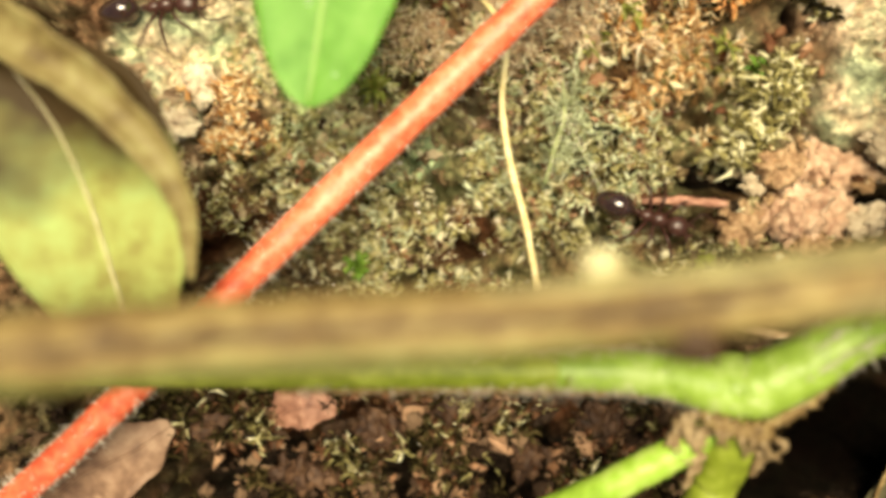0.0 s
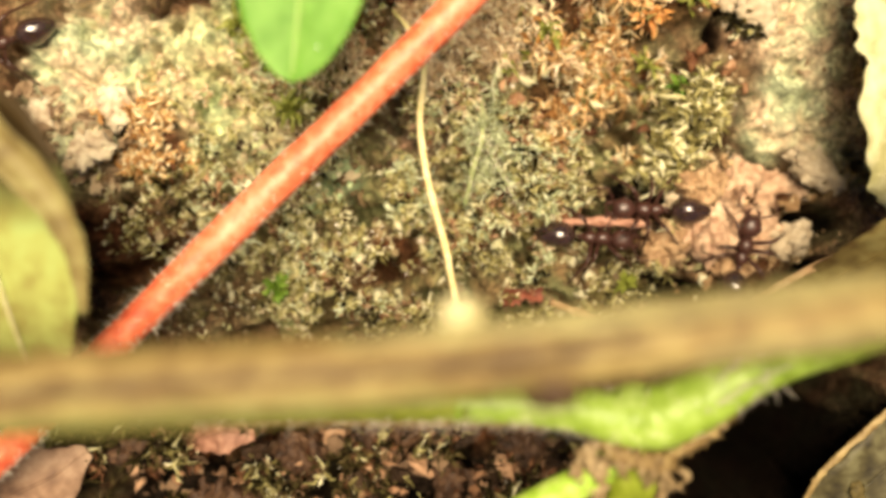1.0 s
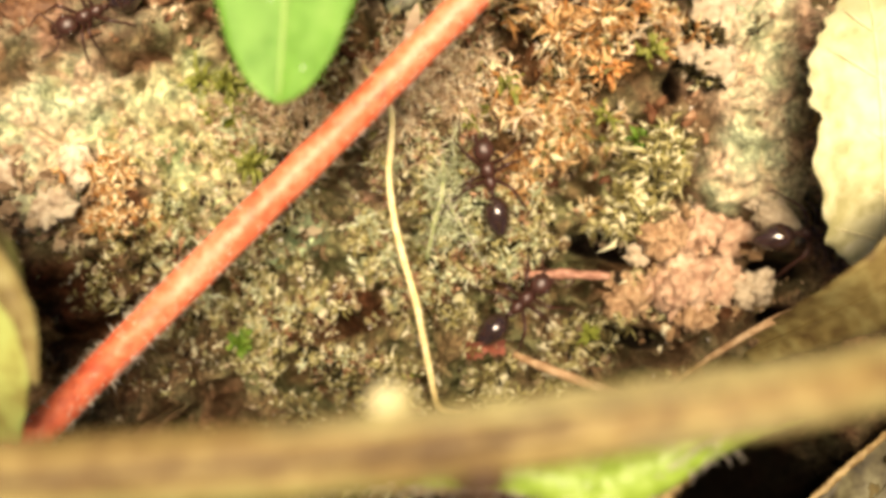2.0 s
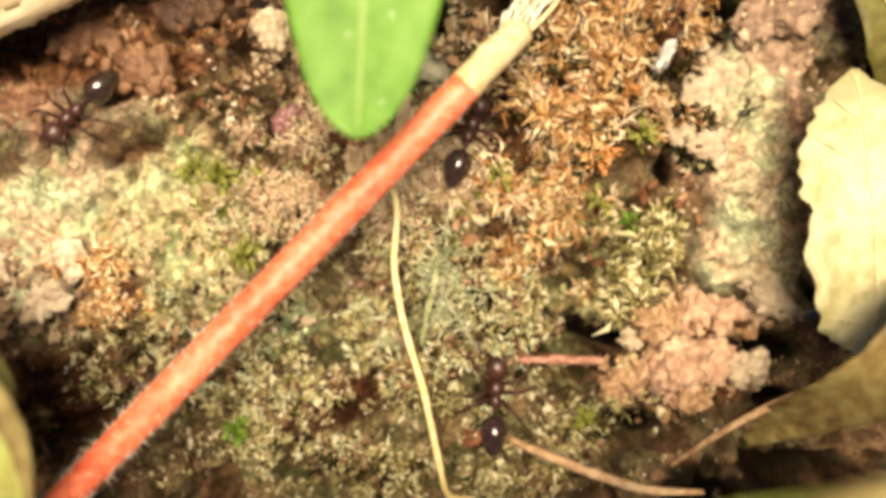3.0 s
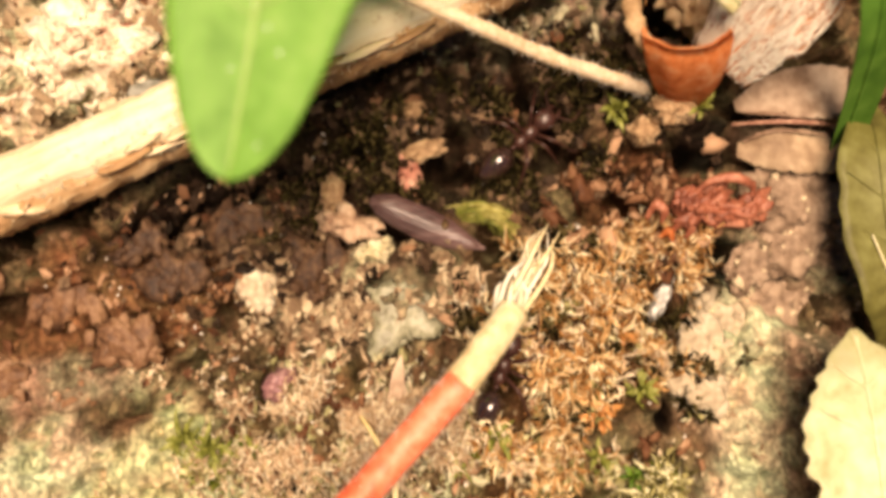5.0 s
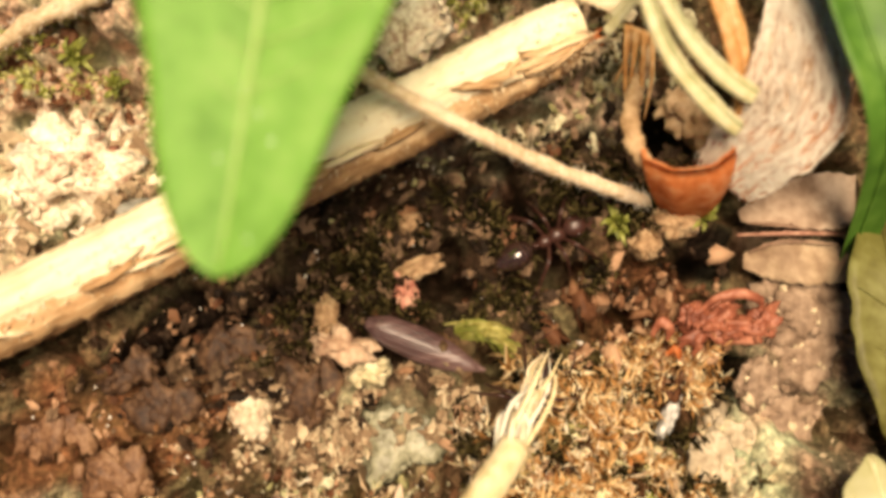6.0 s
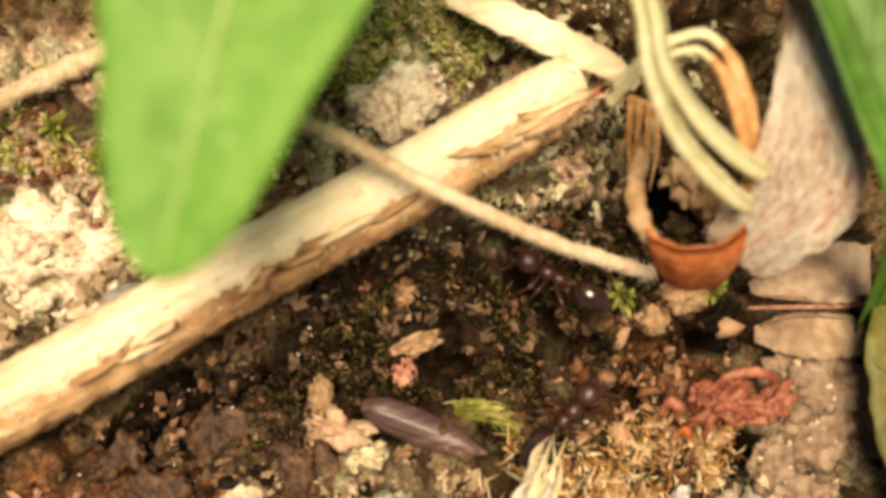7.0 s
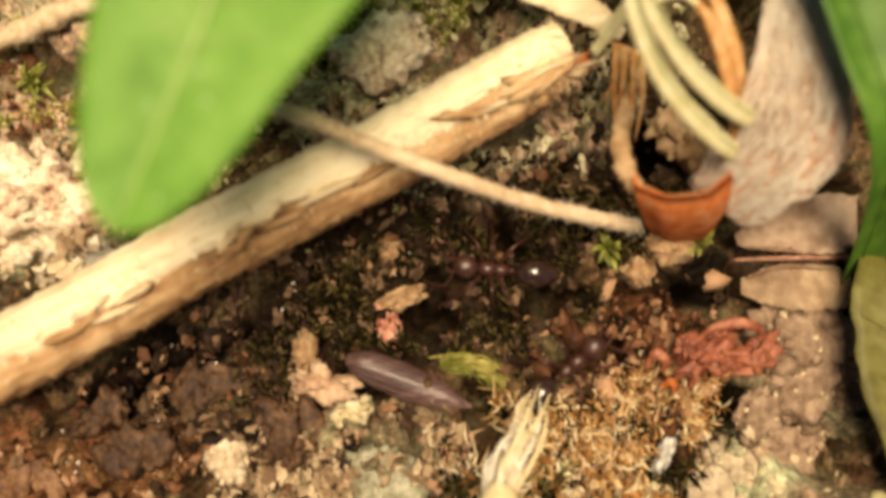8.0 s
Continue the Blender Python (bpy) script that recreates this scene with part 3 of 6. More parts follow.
def red_stem():
    t = thing("red_stalk", "fuzzy coral-red plant stem snapped at its pale frayed end", "plant stem", at=(-30, -17.5, 0.5))
    o = np.array([-30, -17.5, 0.5])
    path = np.array([(-30, -17.5, 0.4), (-22.1, -12, 5.6), (-15.7, -6.3, 7), (-10.5, -1.25, 7.2), (-6.1, 3.0, 7.4), (1.7, 10.45, 7.7), (8.9, 17.4, 8)]) - o
    V, F = tube(path, [0.75, 0.8, 0.85, 0.85, 0.9, 0.88, 0.86], 160, 18, 0.03)
    mesh_object("stem", V, F, RED, t)
    V, F = join([hairs_on(path, 0.85, 1900, 0.28, 5, thin=0.03, sides_only=True), hairs_on(path, 0.85, 260, 0.16, 6, thin=0.02)])
    mesh_object("hairs", V, F, HAIR, t, "short whitish hairs")
    tip = np.array([(8.6, 17.1, 8), (10.0, 18.6, 7.4), (11.8, 20.5, 6)]) - o
    V, F = tube(tip, [0.84, 0.86, 0.80], 20, 16, 0.05)
    mesh_object("broken_end", V, F, STRAW, t, "bare straw-coloured broken end")
    g = np.random.default_rng(4)
    for k in range(28):
        a = g.random() * 6.28
        b = tip[-1] + np.array([math.cos(a) * 0.55, math.sin(a) * 0.5, 0.35 * math.sin(a)]) - np.array([0.5, 0.55, -0.4])
        e = np.array([14.3, 24.3, 2.6]) - o + g.normal(size=3) * np.array([0.3, 0.34, 0.5])
        f = 0.3 + 0.75 * g.random()
        mid = b + (e - b) * f * 0.5 + g.normal(size=3) * 0.34
        end = b + (e - b) * f
        late = mid + (end - mid) * 0.6 + g.normal(size=3) * 0.34
        V, F = tube([b, mid, late, end], [0.12, 0.13, 0.09, 0.03], 18, 6, 0.3, flat=0.5)
        mesh_object("fibre", V, F, (WOOD, FIBRE, STRAW)[k % 3], t)
    return t


def leaf_half_width(s):
    """Half-width of the fresh leaf at s mm from its tip."""
    return np.interp(s, [0, 0.2, 0.5, 1.15, 2.4, 4.6, 7.35, 10.3, 14, 19, 26, 34, 40], [0.05, 0.62, 1.05, 1.65, 2.35, 3.05, 3.7, 4.7, 5.6, 6.2, 5.4, 2.6, 0.5])


def fresh_leaf():
    t = thing("green_leaf", "glossy fresh green lance-shaped leaf with a pale midrib", "leaf")
    s = 40 * np.linspace(0, 1, 140) ** 1.5
    path = np.stack([0 * s, s, 0.25 * np.sin(s / 6) + 0.004 * s ** 2], 1)
    n, m = 140, 15
    V, F = blade(path, leaf_half_width(smooth_path(path, n)[:, 1]), 0.22, 0.10, n, m, wave=0.035, vein=0.10, seed=3)
    mesh_object("blade", V, F, GREEN_LEAF, t)
    C = smooth_path(path, 60)[2:]
    V, F = tube(C - [0, 0, 0.06], [0.06, 0.16, 0.28, 0.42], 60, 8)
    mesh_object("midrib", V, F, RIB, t, "pale green midrib")
    for k in range(3, 17):
        for side in (-1, 1):
            y0 = 1.3 + k * 1.75 + (0.5 if side > 0 else 0)
            L = float(leaf_half_width(y0 + 2.2)) * 0.86
            zz = lambda y: 0.25 * math.sin(y / 6) + 0.004 * y * y
            pts = [(0, y0, zz(y0)), (side * L * 0.55, y0 + 1.2, zz(y0 + 1.2) + 0.03 * L), (side * L, y0 + 2.6, zz(y0 + 2.6) + 0.075 * L)]
            V, F = tube(pts, [0.07, 0.05, 0.02], 8, 5, flat=0.5)
            mesh_object("vein", V, F, RIB, t)
    stalk = [(0, 39.5, 6.4), (0.5, 50, 5), (1.5, 62, -3), (2, 70, -13.0)]
    V, F = tube(stalk, [0.45, 0.6, 0.7, 0.8], 30, 10)
    mesh_object("leaf_stalk", V, F, GREEN_STEM, t)
    # Small raised flecks stand in for whitish scratch marks on the blade.
    g = np.random.default_rng(9)
    for k in range(14):
        y = 1.5 + g.random() * 13
        x = (g.random() - 0.5) * 1.6 * float(leaf_half_width(y))
        V, F = lump((x, y, 0.25 * math.sin(y / 6) + 0.004 * y * y + 0.03 + 0.015 * abs(x)), (0.09, 0.045, 0.03), 0.3, k, 2, turn=360 * g.random())
        mesh_object("scratch_mark", V, F, SCRATCH, t)
    return t


MAUVE_WOOD = surface("reddish_wood", [(0.20, 0.09, 0.06), (0.36, 0.18, 0.12), (0.52, 0.32, 0.22)], 0.5, 0.6, 0.5)
PALE_GREEN = surface("pale_green_strand", [(0.22, 0.26, 0.11), (0.34, 0.38, 0.18), (0.46, 0.49, 0.27)], 0.5, 0.5, 0.3, through_light=0.2)
SCRATCH = surface("whitish_scratch", [(0.8, 0.85, 0.8), (0.9, 0.95, 0.9)], 1.0, 0.05, 0, spec=0.8)
RED_STEM = red_stem()
GREEN = fresh_leaf()


PALE_RIDGE = surface("pale_green_ridge", [(0.13, 0.10, 0.038), (0.21, 0.175, 0.068), (0.30, 0.27, 0.11)], 0.9, 0.55, 0.3, blotch=5)


def dry_stalk():
    """A dry brown stalk hanging close under the lens."""
    o = np.array([-55, -9, 0.0])
    t = thing("dry_stalk", "thick dry yellowish-brown grooved plant stalk above the soil", "plant stalk", at=o)
    path = np.array([(-55, -9, 0.3), (-36, -6.5, 15), (-20, -3.8, 23), (-14, -3.2, 24), (-7.5, -2.65, 24), (0, -2.25, 24), (7, -1.75, 24), (13.7, -0.95, 24), (20, -0.1, 23.5), (27, 1.0, 20), (36, 2.5, 9), (46, 3.5, 0.2)]) - o
    V, F = tube(path, [1.3, 1.3, 1.25, 1.25, 1.2, 1.2, 1.15, 1.1, 1.1, 1.05, 1.0, 0.9], 200, 24, 0.04, grooves=0.06)
    mesh_object("stalk", V, F, DRY_STALK, t)
    C = smooth_path(path, 240)
    def along(x0, x1, dy, dz):
        k = np.linspace(np.abs(C[:, 0] + o[0] - x0).argmin(), np.abs(C[:, 0] + o[0] - x1).argmin(), 9).astype(int)
        return C[k] + [0, dy, dz]
    def strip(name, x0, x1, dy, dz, radii, material, label, rough=0.12):
        V, F = tube(along(x0, x1, dy, dz), radii, 90, 10, rough)
        mesh_object(name, V, F, material, t, label)
    strip("groove", -18, 11, 0.05, 1.06, [0.1, 0.2, 0.26, 0.2, 0.24, 0.1], DRY_DARK, "dark lengthwise groove", 0.3)
    strip("groove", 5, 19, 0.45, 0.9, [0.06, 0.16, 0.12, 0.05], DRY_DARK, "dark lengthwise groove", 0.3)
    strip("ridge", -2, 22, 0.85, 0.5, [0.1, 0.4, 0.5, 0.45, 0.3], PALE_RIDGE, "pale greenish lengthwise ridge")
    strip("ridge", 8, 24, -0.55, 0.7, [0.1, 0.4, 0.45, 0.3], PALE_RIDGE, "pale greenish lengthwise ridge")
    strip("ridge", -20, 7.4, -0.85, 0.55, [0.4, 0.55, 0.45, 0.6, 0.5, 0.3], OLIVE_LEAF, "olive-yellow lengthwise ridge")
    V, F = lump(np.array((5.2, -0.35, 24.2)) - o, (0.75, 0.55, 0.5), 0.2, 3, 3, fine=0.1)
    mesh_object("bud", V, F, STRAND, t, "pale yellow bud scar")
    V, F = lump(np.array((8.05, -2.75, 24.3)) - o, (0.95, 0.7, 0.7), 0.25, 8, 3, fine=0.1)
    mesh_object("knot", V, F, DRY_DARK, t, "dark brown knot")


GLOSSY_STEM = surface("glossy_stem", [(0.20, 0.32, 0.03), (0.31, 0.47, 0.06), (0.46, 0.61, 0.17)], 0.8, 0.5, 0.25, spec=0.8, through_light=0.2, blotch=4)
SHEATH = surface("dry_sheath", [(0.08, 0.048, 0.02), (0.21, 0.145, 0.07), (0.40, 0.31, 0.18)], 0.6, 0.6, 0.6)
RAGGED = surface("ragged_skin", [(0.07, 0.04, 0.014), (0.17, 0.11, 0.04), (0.31, 0.23, 0.10)], 0.6, 0.6, 0.6)


def green_stems():
    """The branching hairy green stem under the dry stalk."""
    o = np.array([12.8, -6.2, 0.0])
    t = thing("green_plant", "bright green hairy stem that forks at a swollen node", "plant stem", at=o)
    a = np.array([(-30, -7, 0.3), (-16.3, -5.7, 9.5), (-7.3, -5.4, 11.6), (1.9, -5.25, 12.2), (5.6, -5.25, 12.4), (8.2, -5.3, 12.3), (10.5, -5.6, 12.0), (13.0, -6.2, 11.6)]) - o
    C = smooth_path(a, 120)
    V, F = tube(C[:70:3], [0.6, 0.75, 0.85], 60, 14, 0.04)
    mesh_object("branch", V, F, BRANCH_DARK, t, "dull olive old part of the branch")
    V, F = tube(C[66:], [0.85, 0.92, 0.98, 1.05, 1.3], 70, 18, 0.02)
    mesh_object("branch", V, F, GLOSSY_STEM, t, "glossy fresh green part of the branch")
    V, F = hairs_on(a, 0.85, 1100, 0.4, 21, lo=0.3, sides_only=True)
    mesh_object("hairs", V, F, HAIR, t, "fine white hairs")
    V, F = tube(a[2:7] + np.array([0, -0.85, 0.1]), [0.1, 0.16, 0.15, 0.16, 0.05], 80, 8, 0.7)
    mesh_object("dry_edge", V, F, RAGGED, t, "ragged dry edge along the branch")
    b = np.array([(12.0, -6.1, 11.3), (13.0, -6.2, 11.5), (14.4, -6.0, 11.8), (16.2, -5.1, 12.3), (18.0, -3.9, 12.7), (19.7, -2.9, 13.8), (21.6, -1.7, 16.6), (23.2, -0.4, 20.0), (24.0, 0.4, 21.6)]) - o
    V, F = tube(b, [0.9, 1.35, 1.5, 1.4, 1.25, 1.15, 1.0, 0.8, 0.6], 110, 20, 0.04, grooves=0.05)
    mesh_object("branch", V, F, GLOSSY_STEM, t, "green branch rising from the node")
    V, F = hairs_on(b, 1.3, 240, 0.4, 22, hi=0.6)
    mesh_object("hairs", V, F, HAIR, t, "fine white hairs")
    for dy, dz, r in ((0.75, 1.0, 0.22), (-0.15, 1.25, 0.16)):
        V, F = tube(b[2:6] + np.array([0.1, dy, dz]), [0.06, r, r, 0.06], 50, 8, 0.3)
        mesh_object("ridge", V, F, PALE_GREEN, t, "pale green ridge")
    fr = np.array([(15.0, -7.8, 11.6), (16.6, -6.75, 11.9), (17.9, -5.35, 12.2), (19.1, -4.2, 12.2), (20.4, -3.3, 11.4)]) - o
    V, F = tube(fr, [0.3, 0.34, 0.26, 0.34, 0.1], 130, 8, 0.6, flat=0.7)
    mesh_object("fringe", V, F, RAGGED, t, "ragged brownish dry fringe along the stem")
    g = np.random.default_rng(8)
    for k in range(9):
        f = g.random()
        q = fr[0] + (fr[4] - fr[0]) * f + np.array([0.2 * g.normal(), -0.15, -0.1])
        V, F = lump(q, (0.3 + 0.2 * g.random(), 0.22, 0.2), 0.5, 400 + k, 2, 2.0, 360 * g.random(), 0.2)
        mesh_object("skin_flake", V, F, RAGGED, t)
    c = np.array([(12.5, -8.0, 11.0), (11.6, -9.0, 10.5), (9.4, -10.3, 10.0), (7.1, -11.7, 9.3), (0, -16, 6), (-6, -21, -0.3)]) - o
    V, F = tube(c, [0.7, 0.8, 0.85, 0.85, 0.9, 0.9], 60, 14, 0.03)
    mesh_object("branch", V, F, GREEN_STEM, t)
    d = np.array([(13.4, -7.2, 11.0), (13.6, -9.0, 10.4), (13.2, -10.8, 9.5), (12.8, -12.8, 8.2), (12.5, -20, -0.5)]) - o
    V, F = tube(d, [1.2, 1.2, 1.15, 1.1, 1.1], 50, 14, 0.03)
    mesh_object("branch", V, F, BRANCH_DARK, t, "shaded green branch")
    V, F = lump((0.45, 0.15, 11.4), (1.9, 1.5, 1.45), 0.05, 5, 4, fine=0.02, turn=15)
    mesh_object("node", V, F, GLOSSY_STEM, t, "swollen bright green node")
    collar = np.array([(11.9, -7.2, 11.9), (12.6, -7.6, 12.3), (13.5, -7.9, 12.3), (14.4, -8.1, 12.0), (15.3, -8.3, 11.4)]) - o
    V, F = tube(collar, [0.25, 0.45, 0.4, 0.45, 0.2], 70, 10, 0.5, flat=0.7)
    mesh_object("collar", V, F, RAGGED, t, "ragged brown collar round the node")
    for k, pts in enumerate([[(12.0, -7.2, 11.8), (11.2, -7.7, 11.3), (10.8, -8.7, 10.9), (10.3, -10.0, 10.6)], [(12.4, -7.5, 11.9), (11.9, -8.4, 11.5), (11.9, -9.6, 11.0), (11.5, -11.0, 10.4)], [(11.3, -7.8, 11.4), (11.6, -8.5, 11.4), (12.1, -8.9, 11.2)], [(14.6, -8.2, 11.8), (14.8, -9.2, 11.3), (14.6, -10.4, 10.5)], [(10.8, -8.6, 11.0), (11.3, -9.3, 11.0), (11.9, -9.6, 11.0)]]):
        V, F = tube(np.array(pts) - o, [0.25, 0.34, 0.28, 0.12], 50, 8, 0.55, flat=0.6)
        mesh_object("sheath", V, F, SHEATH, t, "torn dry beige sheath")
    for k in range(10):
        q = collar[k % 5] + np.array([0.3 * g.normal(), -0.2, 0.1])
        V, F = tube([q, q + [0.2 * g.normal(), -0.3, 0.15], q + [0.35 * g.normal(), -0.8 - 0.4 * g.random(), -0.2]], [0.16, 0.18, 0.04], 12, 6, 0.5, flat=0.5)
        mesh_object("sheath_scrap", V, F, SHEATH, t, "torn beige scrap of sheath")


DEAD_BROWN = surface("dead_leaf_brown", [(0.12, 0.075, 0.025), (0.24, 0.18, 0.06), (0.36, 0.31, 0.12)], 1.0, 0.6, 0.4, through_light=0.2, blotch=4)


FOLD_LEAF = surface("folded_leaf", [(0.14, 0.095, 0.035), (0.26, 0.205, 0.075), (0.36, 0.32, 0.13)], 0.8, 0.6, 0.4, through_light=0.3, blotch=3)


def withering_leaf():
    o = np.array([-14.8, -6.5, 0.0])
    t = thing("withering_leaf", "broad withering leaf, brownish green and curled, with a pale midrib", "leaf", at=o)
    path = np.array([(-14.2, -4.2, 10.5), (-14.6, -1.5, 11.8), (-15.6, 2.5, 12.6), (-16.9, 5.6, 13), (-18.6, 8.0, 13.2), (-20.5, 9.8, 13.0)]) - o
    V, F = blade(path, [1.6, 3.2, 4.7, 4.6, 2.4, 0.6], 0.25, 0.22, 50, 15, wave=0.05, ragged=0.015, vein=0.25, seed=5)
    mesh_object("blade", V, F, BROWN_LEAF, t)
    rim = np.array([(-10.9, -1.2, 12.9), (-10.9, 2.0, 14.0), (-12.5, 4.9, 14.6), (-15.2, 7.4, 14.9), (-18.8, 9.6, 14.6), (-23, 11.4, 13)]) - o
    V, F = blade(rim, [0.2, 0.5, 0.75, 0.95, 1.2, 1.0], 0.2, 0.6, 50, 9, wave=0.14, ragged=0.07, seed=44)
    mesh_object("curled_margin", V, F, FOLD_LEAF, t, "pale yellowish curled margin")
    V, F = tube(path[:5] + [0, 0, -0.05], [0.07, 0.07, 0.06, 0.04, 0.02], 40, 8)
    mesh_object("midrib", V, F, STRAND, t, "pale midrib")
    st = np.array([(-14.2, -4.0, 10.5), (-14.5, -6, 8), (-14.8, -6.6, 3), (-14.8, -6.5, -0.4)]) - o
    V, F = tube(st, [0.45, 0.45, 0.4, 0.4], 24, 10)
    mesh_object("leaf_stalk", V, F, DRY_STALK, t)


dry_stalk()
green_stems()
withering_leaf()


def flat_leaf(name, label, material, path, widths, stalk=None, ribs=None, veins=True, midrib=True, **kw):
    """A fallen leaf, husk or scale lying on the soil."""
    o = np.array([path[0][0], path[0][1], 0.0])
    t = thing(name, label, "leaf", at=o)
    V, F = blade(np.array(path, float) - o, widths, **kw)
    mesh_object("blade", V, F, material, t)
    P = smooth_path(np.array(path, float) - o, 40)
    W = np.interp(np.linspace(0, 1, 40), np.linspace(0, 1, len(widths)), widths)
    if midrib:
        V, F = tube(P + [0, 0, 0.02], [0.12, 0.1, 0.05], 40, 6, 0.08)
        mesh_object("midrib", V, F, ribs or STRAND, t)
    cup = kw.get("cup", 0.0)
    for k in range(5, 36, 6) if veins else ():
        for s in (-1, 1):
            T = P[k + 2] - P[k - 2]
            T /= np.linalg.norm(T)
            S = np.cross(T, [0, 0, 1])
            S /= np.linalg.norm(S)
            U = np.cross(S, T)
            e = P[min(39, k + 4)] + s * S * W[min(39, k + 4)] * 0.85 + U * (cup * 0.72 * W[min(39, k + 4)] + 0.02)
            m = (P[k] + e) / 2 + U * (-0.12 * cup * W[k] + 0.02)
            V, F = tube([P[k] + [0, 0, 0.02], m, e], [0.06, 0.05, 0.02], 8, 5)
            mesh_object("vein", V, F, ribs or STRAND, t)
    if stalk:
        V, F = tube(np.array(stalk[0], float) - o, stalk[1], 30, 8, 0.05)
        mesh_object("midrib", V, F, stalk[2], t)
    return t


flat_leaf("bleached_leaf", "sunlit bleached cream leaf with a ragged edge", PALE_LEAF, [(30.6, 3.0, 2.6), (30.1, 5.6, 5.0), (29.6, 9.0, 6.2), (29.4, 13, 6.3), (29.3, 16, 5.9), (29.4, 18.2, 5.0)], [0.8, 3.2, 3.9, 3.6, 2.4, 0.2], thick=0.35, cup=0.18, wave=0.10, ragged=0.07, n=70, seed=2)
flat_leaf("yellowing_leaf", "yellowing olive leaf with a thin pale vein", OLIVE_LEAF, [(33.5, 16.5, 0.4), (33, 19.5, 3.4), (32.4, 23.5, 3.6), (32.4, 27.5, 3.4), (33.4, 31, 0.6)], [0.6, 2.4, 2.8, 2.2, 0.3], ribs=OLIVE_LEAF, stalk= ([(34, 17.5, 3.8), (32.6, 19.6, 3.9), (31.4, 23, 3.9)], [0.09, 0.1, 0.06], STRAND), thick=0.2, cup=0.15, wave=0.08, ragged=0.03, seed=6)
flat_leaf("brown_leaf", "crumpled light brown dead leaf", DEAD_BROWN, [(24, -1.8, 0.5), (26, 0.2, 5), (28.5, 2.5, 9), (31, 5, 9), (35, 8, 0.5)], [0.6, 1.4, 2.0, 2.2, 0.6], ribs=DEAD_BROWN, veins=False, thick=0.25, cup=0.3, wave=0.15, ragged=0.05, seed=8)
DEAD_GREY = surface("greyish_dead_leaf", [(0.012, 0.008, 0.003), (0.06, 0.05, 0.02), (0.13, 0.12, 0.06)], 0.9, 0.6, 0.5, through_light=0.1, blotch=1.6)
SCRAP_BROWN = surface("brown_scrap", [(0.15, 0.085, 0.055), (0.27, 0.165, 0.105), (0.40, 0.27, 0.18)], 0.8, 0.65, 0.6, through_light=0.1, blotch=2)
RIM_BEIGE = surface("beige_scrap", [(0.17, 0.10, 0.058), (0.28, 0.19, 0.115), (0.42, 0.31, 0.20)], 0.7, 0.7, 0.6, blotch=2)
BRACT = [(23.7, 32.4, 4.6), (24.9, 33.6, 6.9), (26.3, 35.2, 8.2), (27.0, 37.6, 8.7), (27.1, 40, 8.8), (27.3, 42.5, 8.6), (28, 47, 7), (29, 51, 0.5)]
BRACT_WIDTHS = [1.7, 2.3, 2.8, 2.5, 1.7, 1.0, 0.9, 0.5]
bract = flat_leaf("papery_bract", "fuzzy papery pinkish-grey bract with pale silky hairs", FUZZ_LEAF, BRACT, BRACT_WIDTHS, ribs=FUZZ_LEAF, veins=False, thick=0.3, cup=-0.16, wave=0.07, ragged=0.03, n=70, m=13, seed=9)
g = np.random.default_rng(41)
P = smooth_path(np.array(BRACT) - [23.7, 32.4, 0], 80)
T = np.gradient(P, axis=0)
S = np.cross(T, [0, 0, 1.0])
S /= np.linalg.norm(S, axis=1)[:, None]
streaks = []
for k in range(1100):
    i, L, v = int(52 * g.random() ** 1.3), g.integers(3, 9), -0.95 + 1.9 * g.random() ** 1.25
    q = [min(79, i), min(79, int(i + L / 2)), min(79, i + int(L))]
    W = np.interp(np.array(q) / 79, np.linspace(0, 1, 8), BRACT_WIDTHS)
    pts = [P[c] + S[c] * W[n] * (v + 0.06 * g.normal()) + [0, 0, 0.06 - 0.16 * W[n] * v * v + 0.14 * g.random()] for n, c in enumerate(q)]
    streaks.append(tube(pts, [0.015, 0.025 + 0.03 * g.random(), 0.01], 7, 4))
V, F = join(streaks)
mesh_object("hairs", V, F, HAIR, bract, "pale silky hairs lying along the bract")
scrap = flat_leaf("leaf_scrap", "pinkish dry papery leaf scrap beside the bract", PINKISH, [(25.6, 30.9, 1.1), (27.4, 31.2, 2.0), (29.6, 31.2, 2.1), (31.9, 31.2, 1.5)], [0.3, 0.9, 1.2, 1.5, 1.65, 1.2], midrib=False, veins=False, thick=0.2, cup=0.12, wave=0.22, ragged=0.035, n=60, m=13, seed=12)
V, F = tube([(0.3, -0.4, 1.3), (1.8, -0.75, 2.15), (3.9, -1.15, 2.25), (5.9, -1.0, 1.8)], [0.05, 0.12, 0.14, 0.06], 50, 7, 0.5, flat=0.6)
mesh_object("curled_edge", V, F, SCRAP_BROWN, scrap, "brown curled edge")
scrap = flat_leaf("leaf_scrap", "brownish beige dry leaf scrap beside the bract", RIM_BEIGE, [(25.7, 28.5, 0.6), (28.0, 28.2, 1.5), (31.2, 27.7, 1.2)], [0.4, 0.9, 1.15, 1.3, 1.2, 1.0], midrib=False, veins=False, thick=0.2, cup=-0.06, wave=0.22, ragged=0.035, n=60, m=13, seed=13)
V, F = tube([(0.3, 0.4, 0.8), (1.4, 0.75, 1.45), (2.9, 0.7, 1.6), (5.0, 0.35, 1.4)], [0.05, 0.12, 0.14, 0.06], 50, 7, 0.5, flat=0.6)
mesh_object("curled_edge", V, F, SCRAP_BROWN, scrap, "brown curled edge")
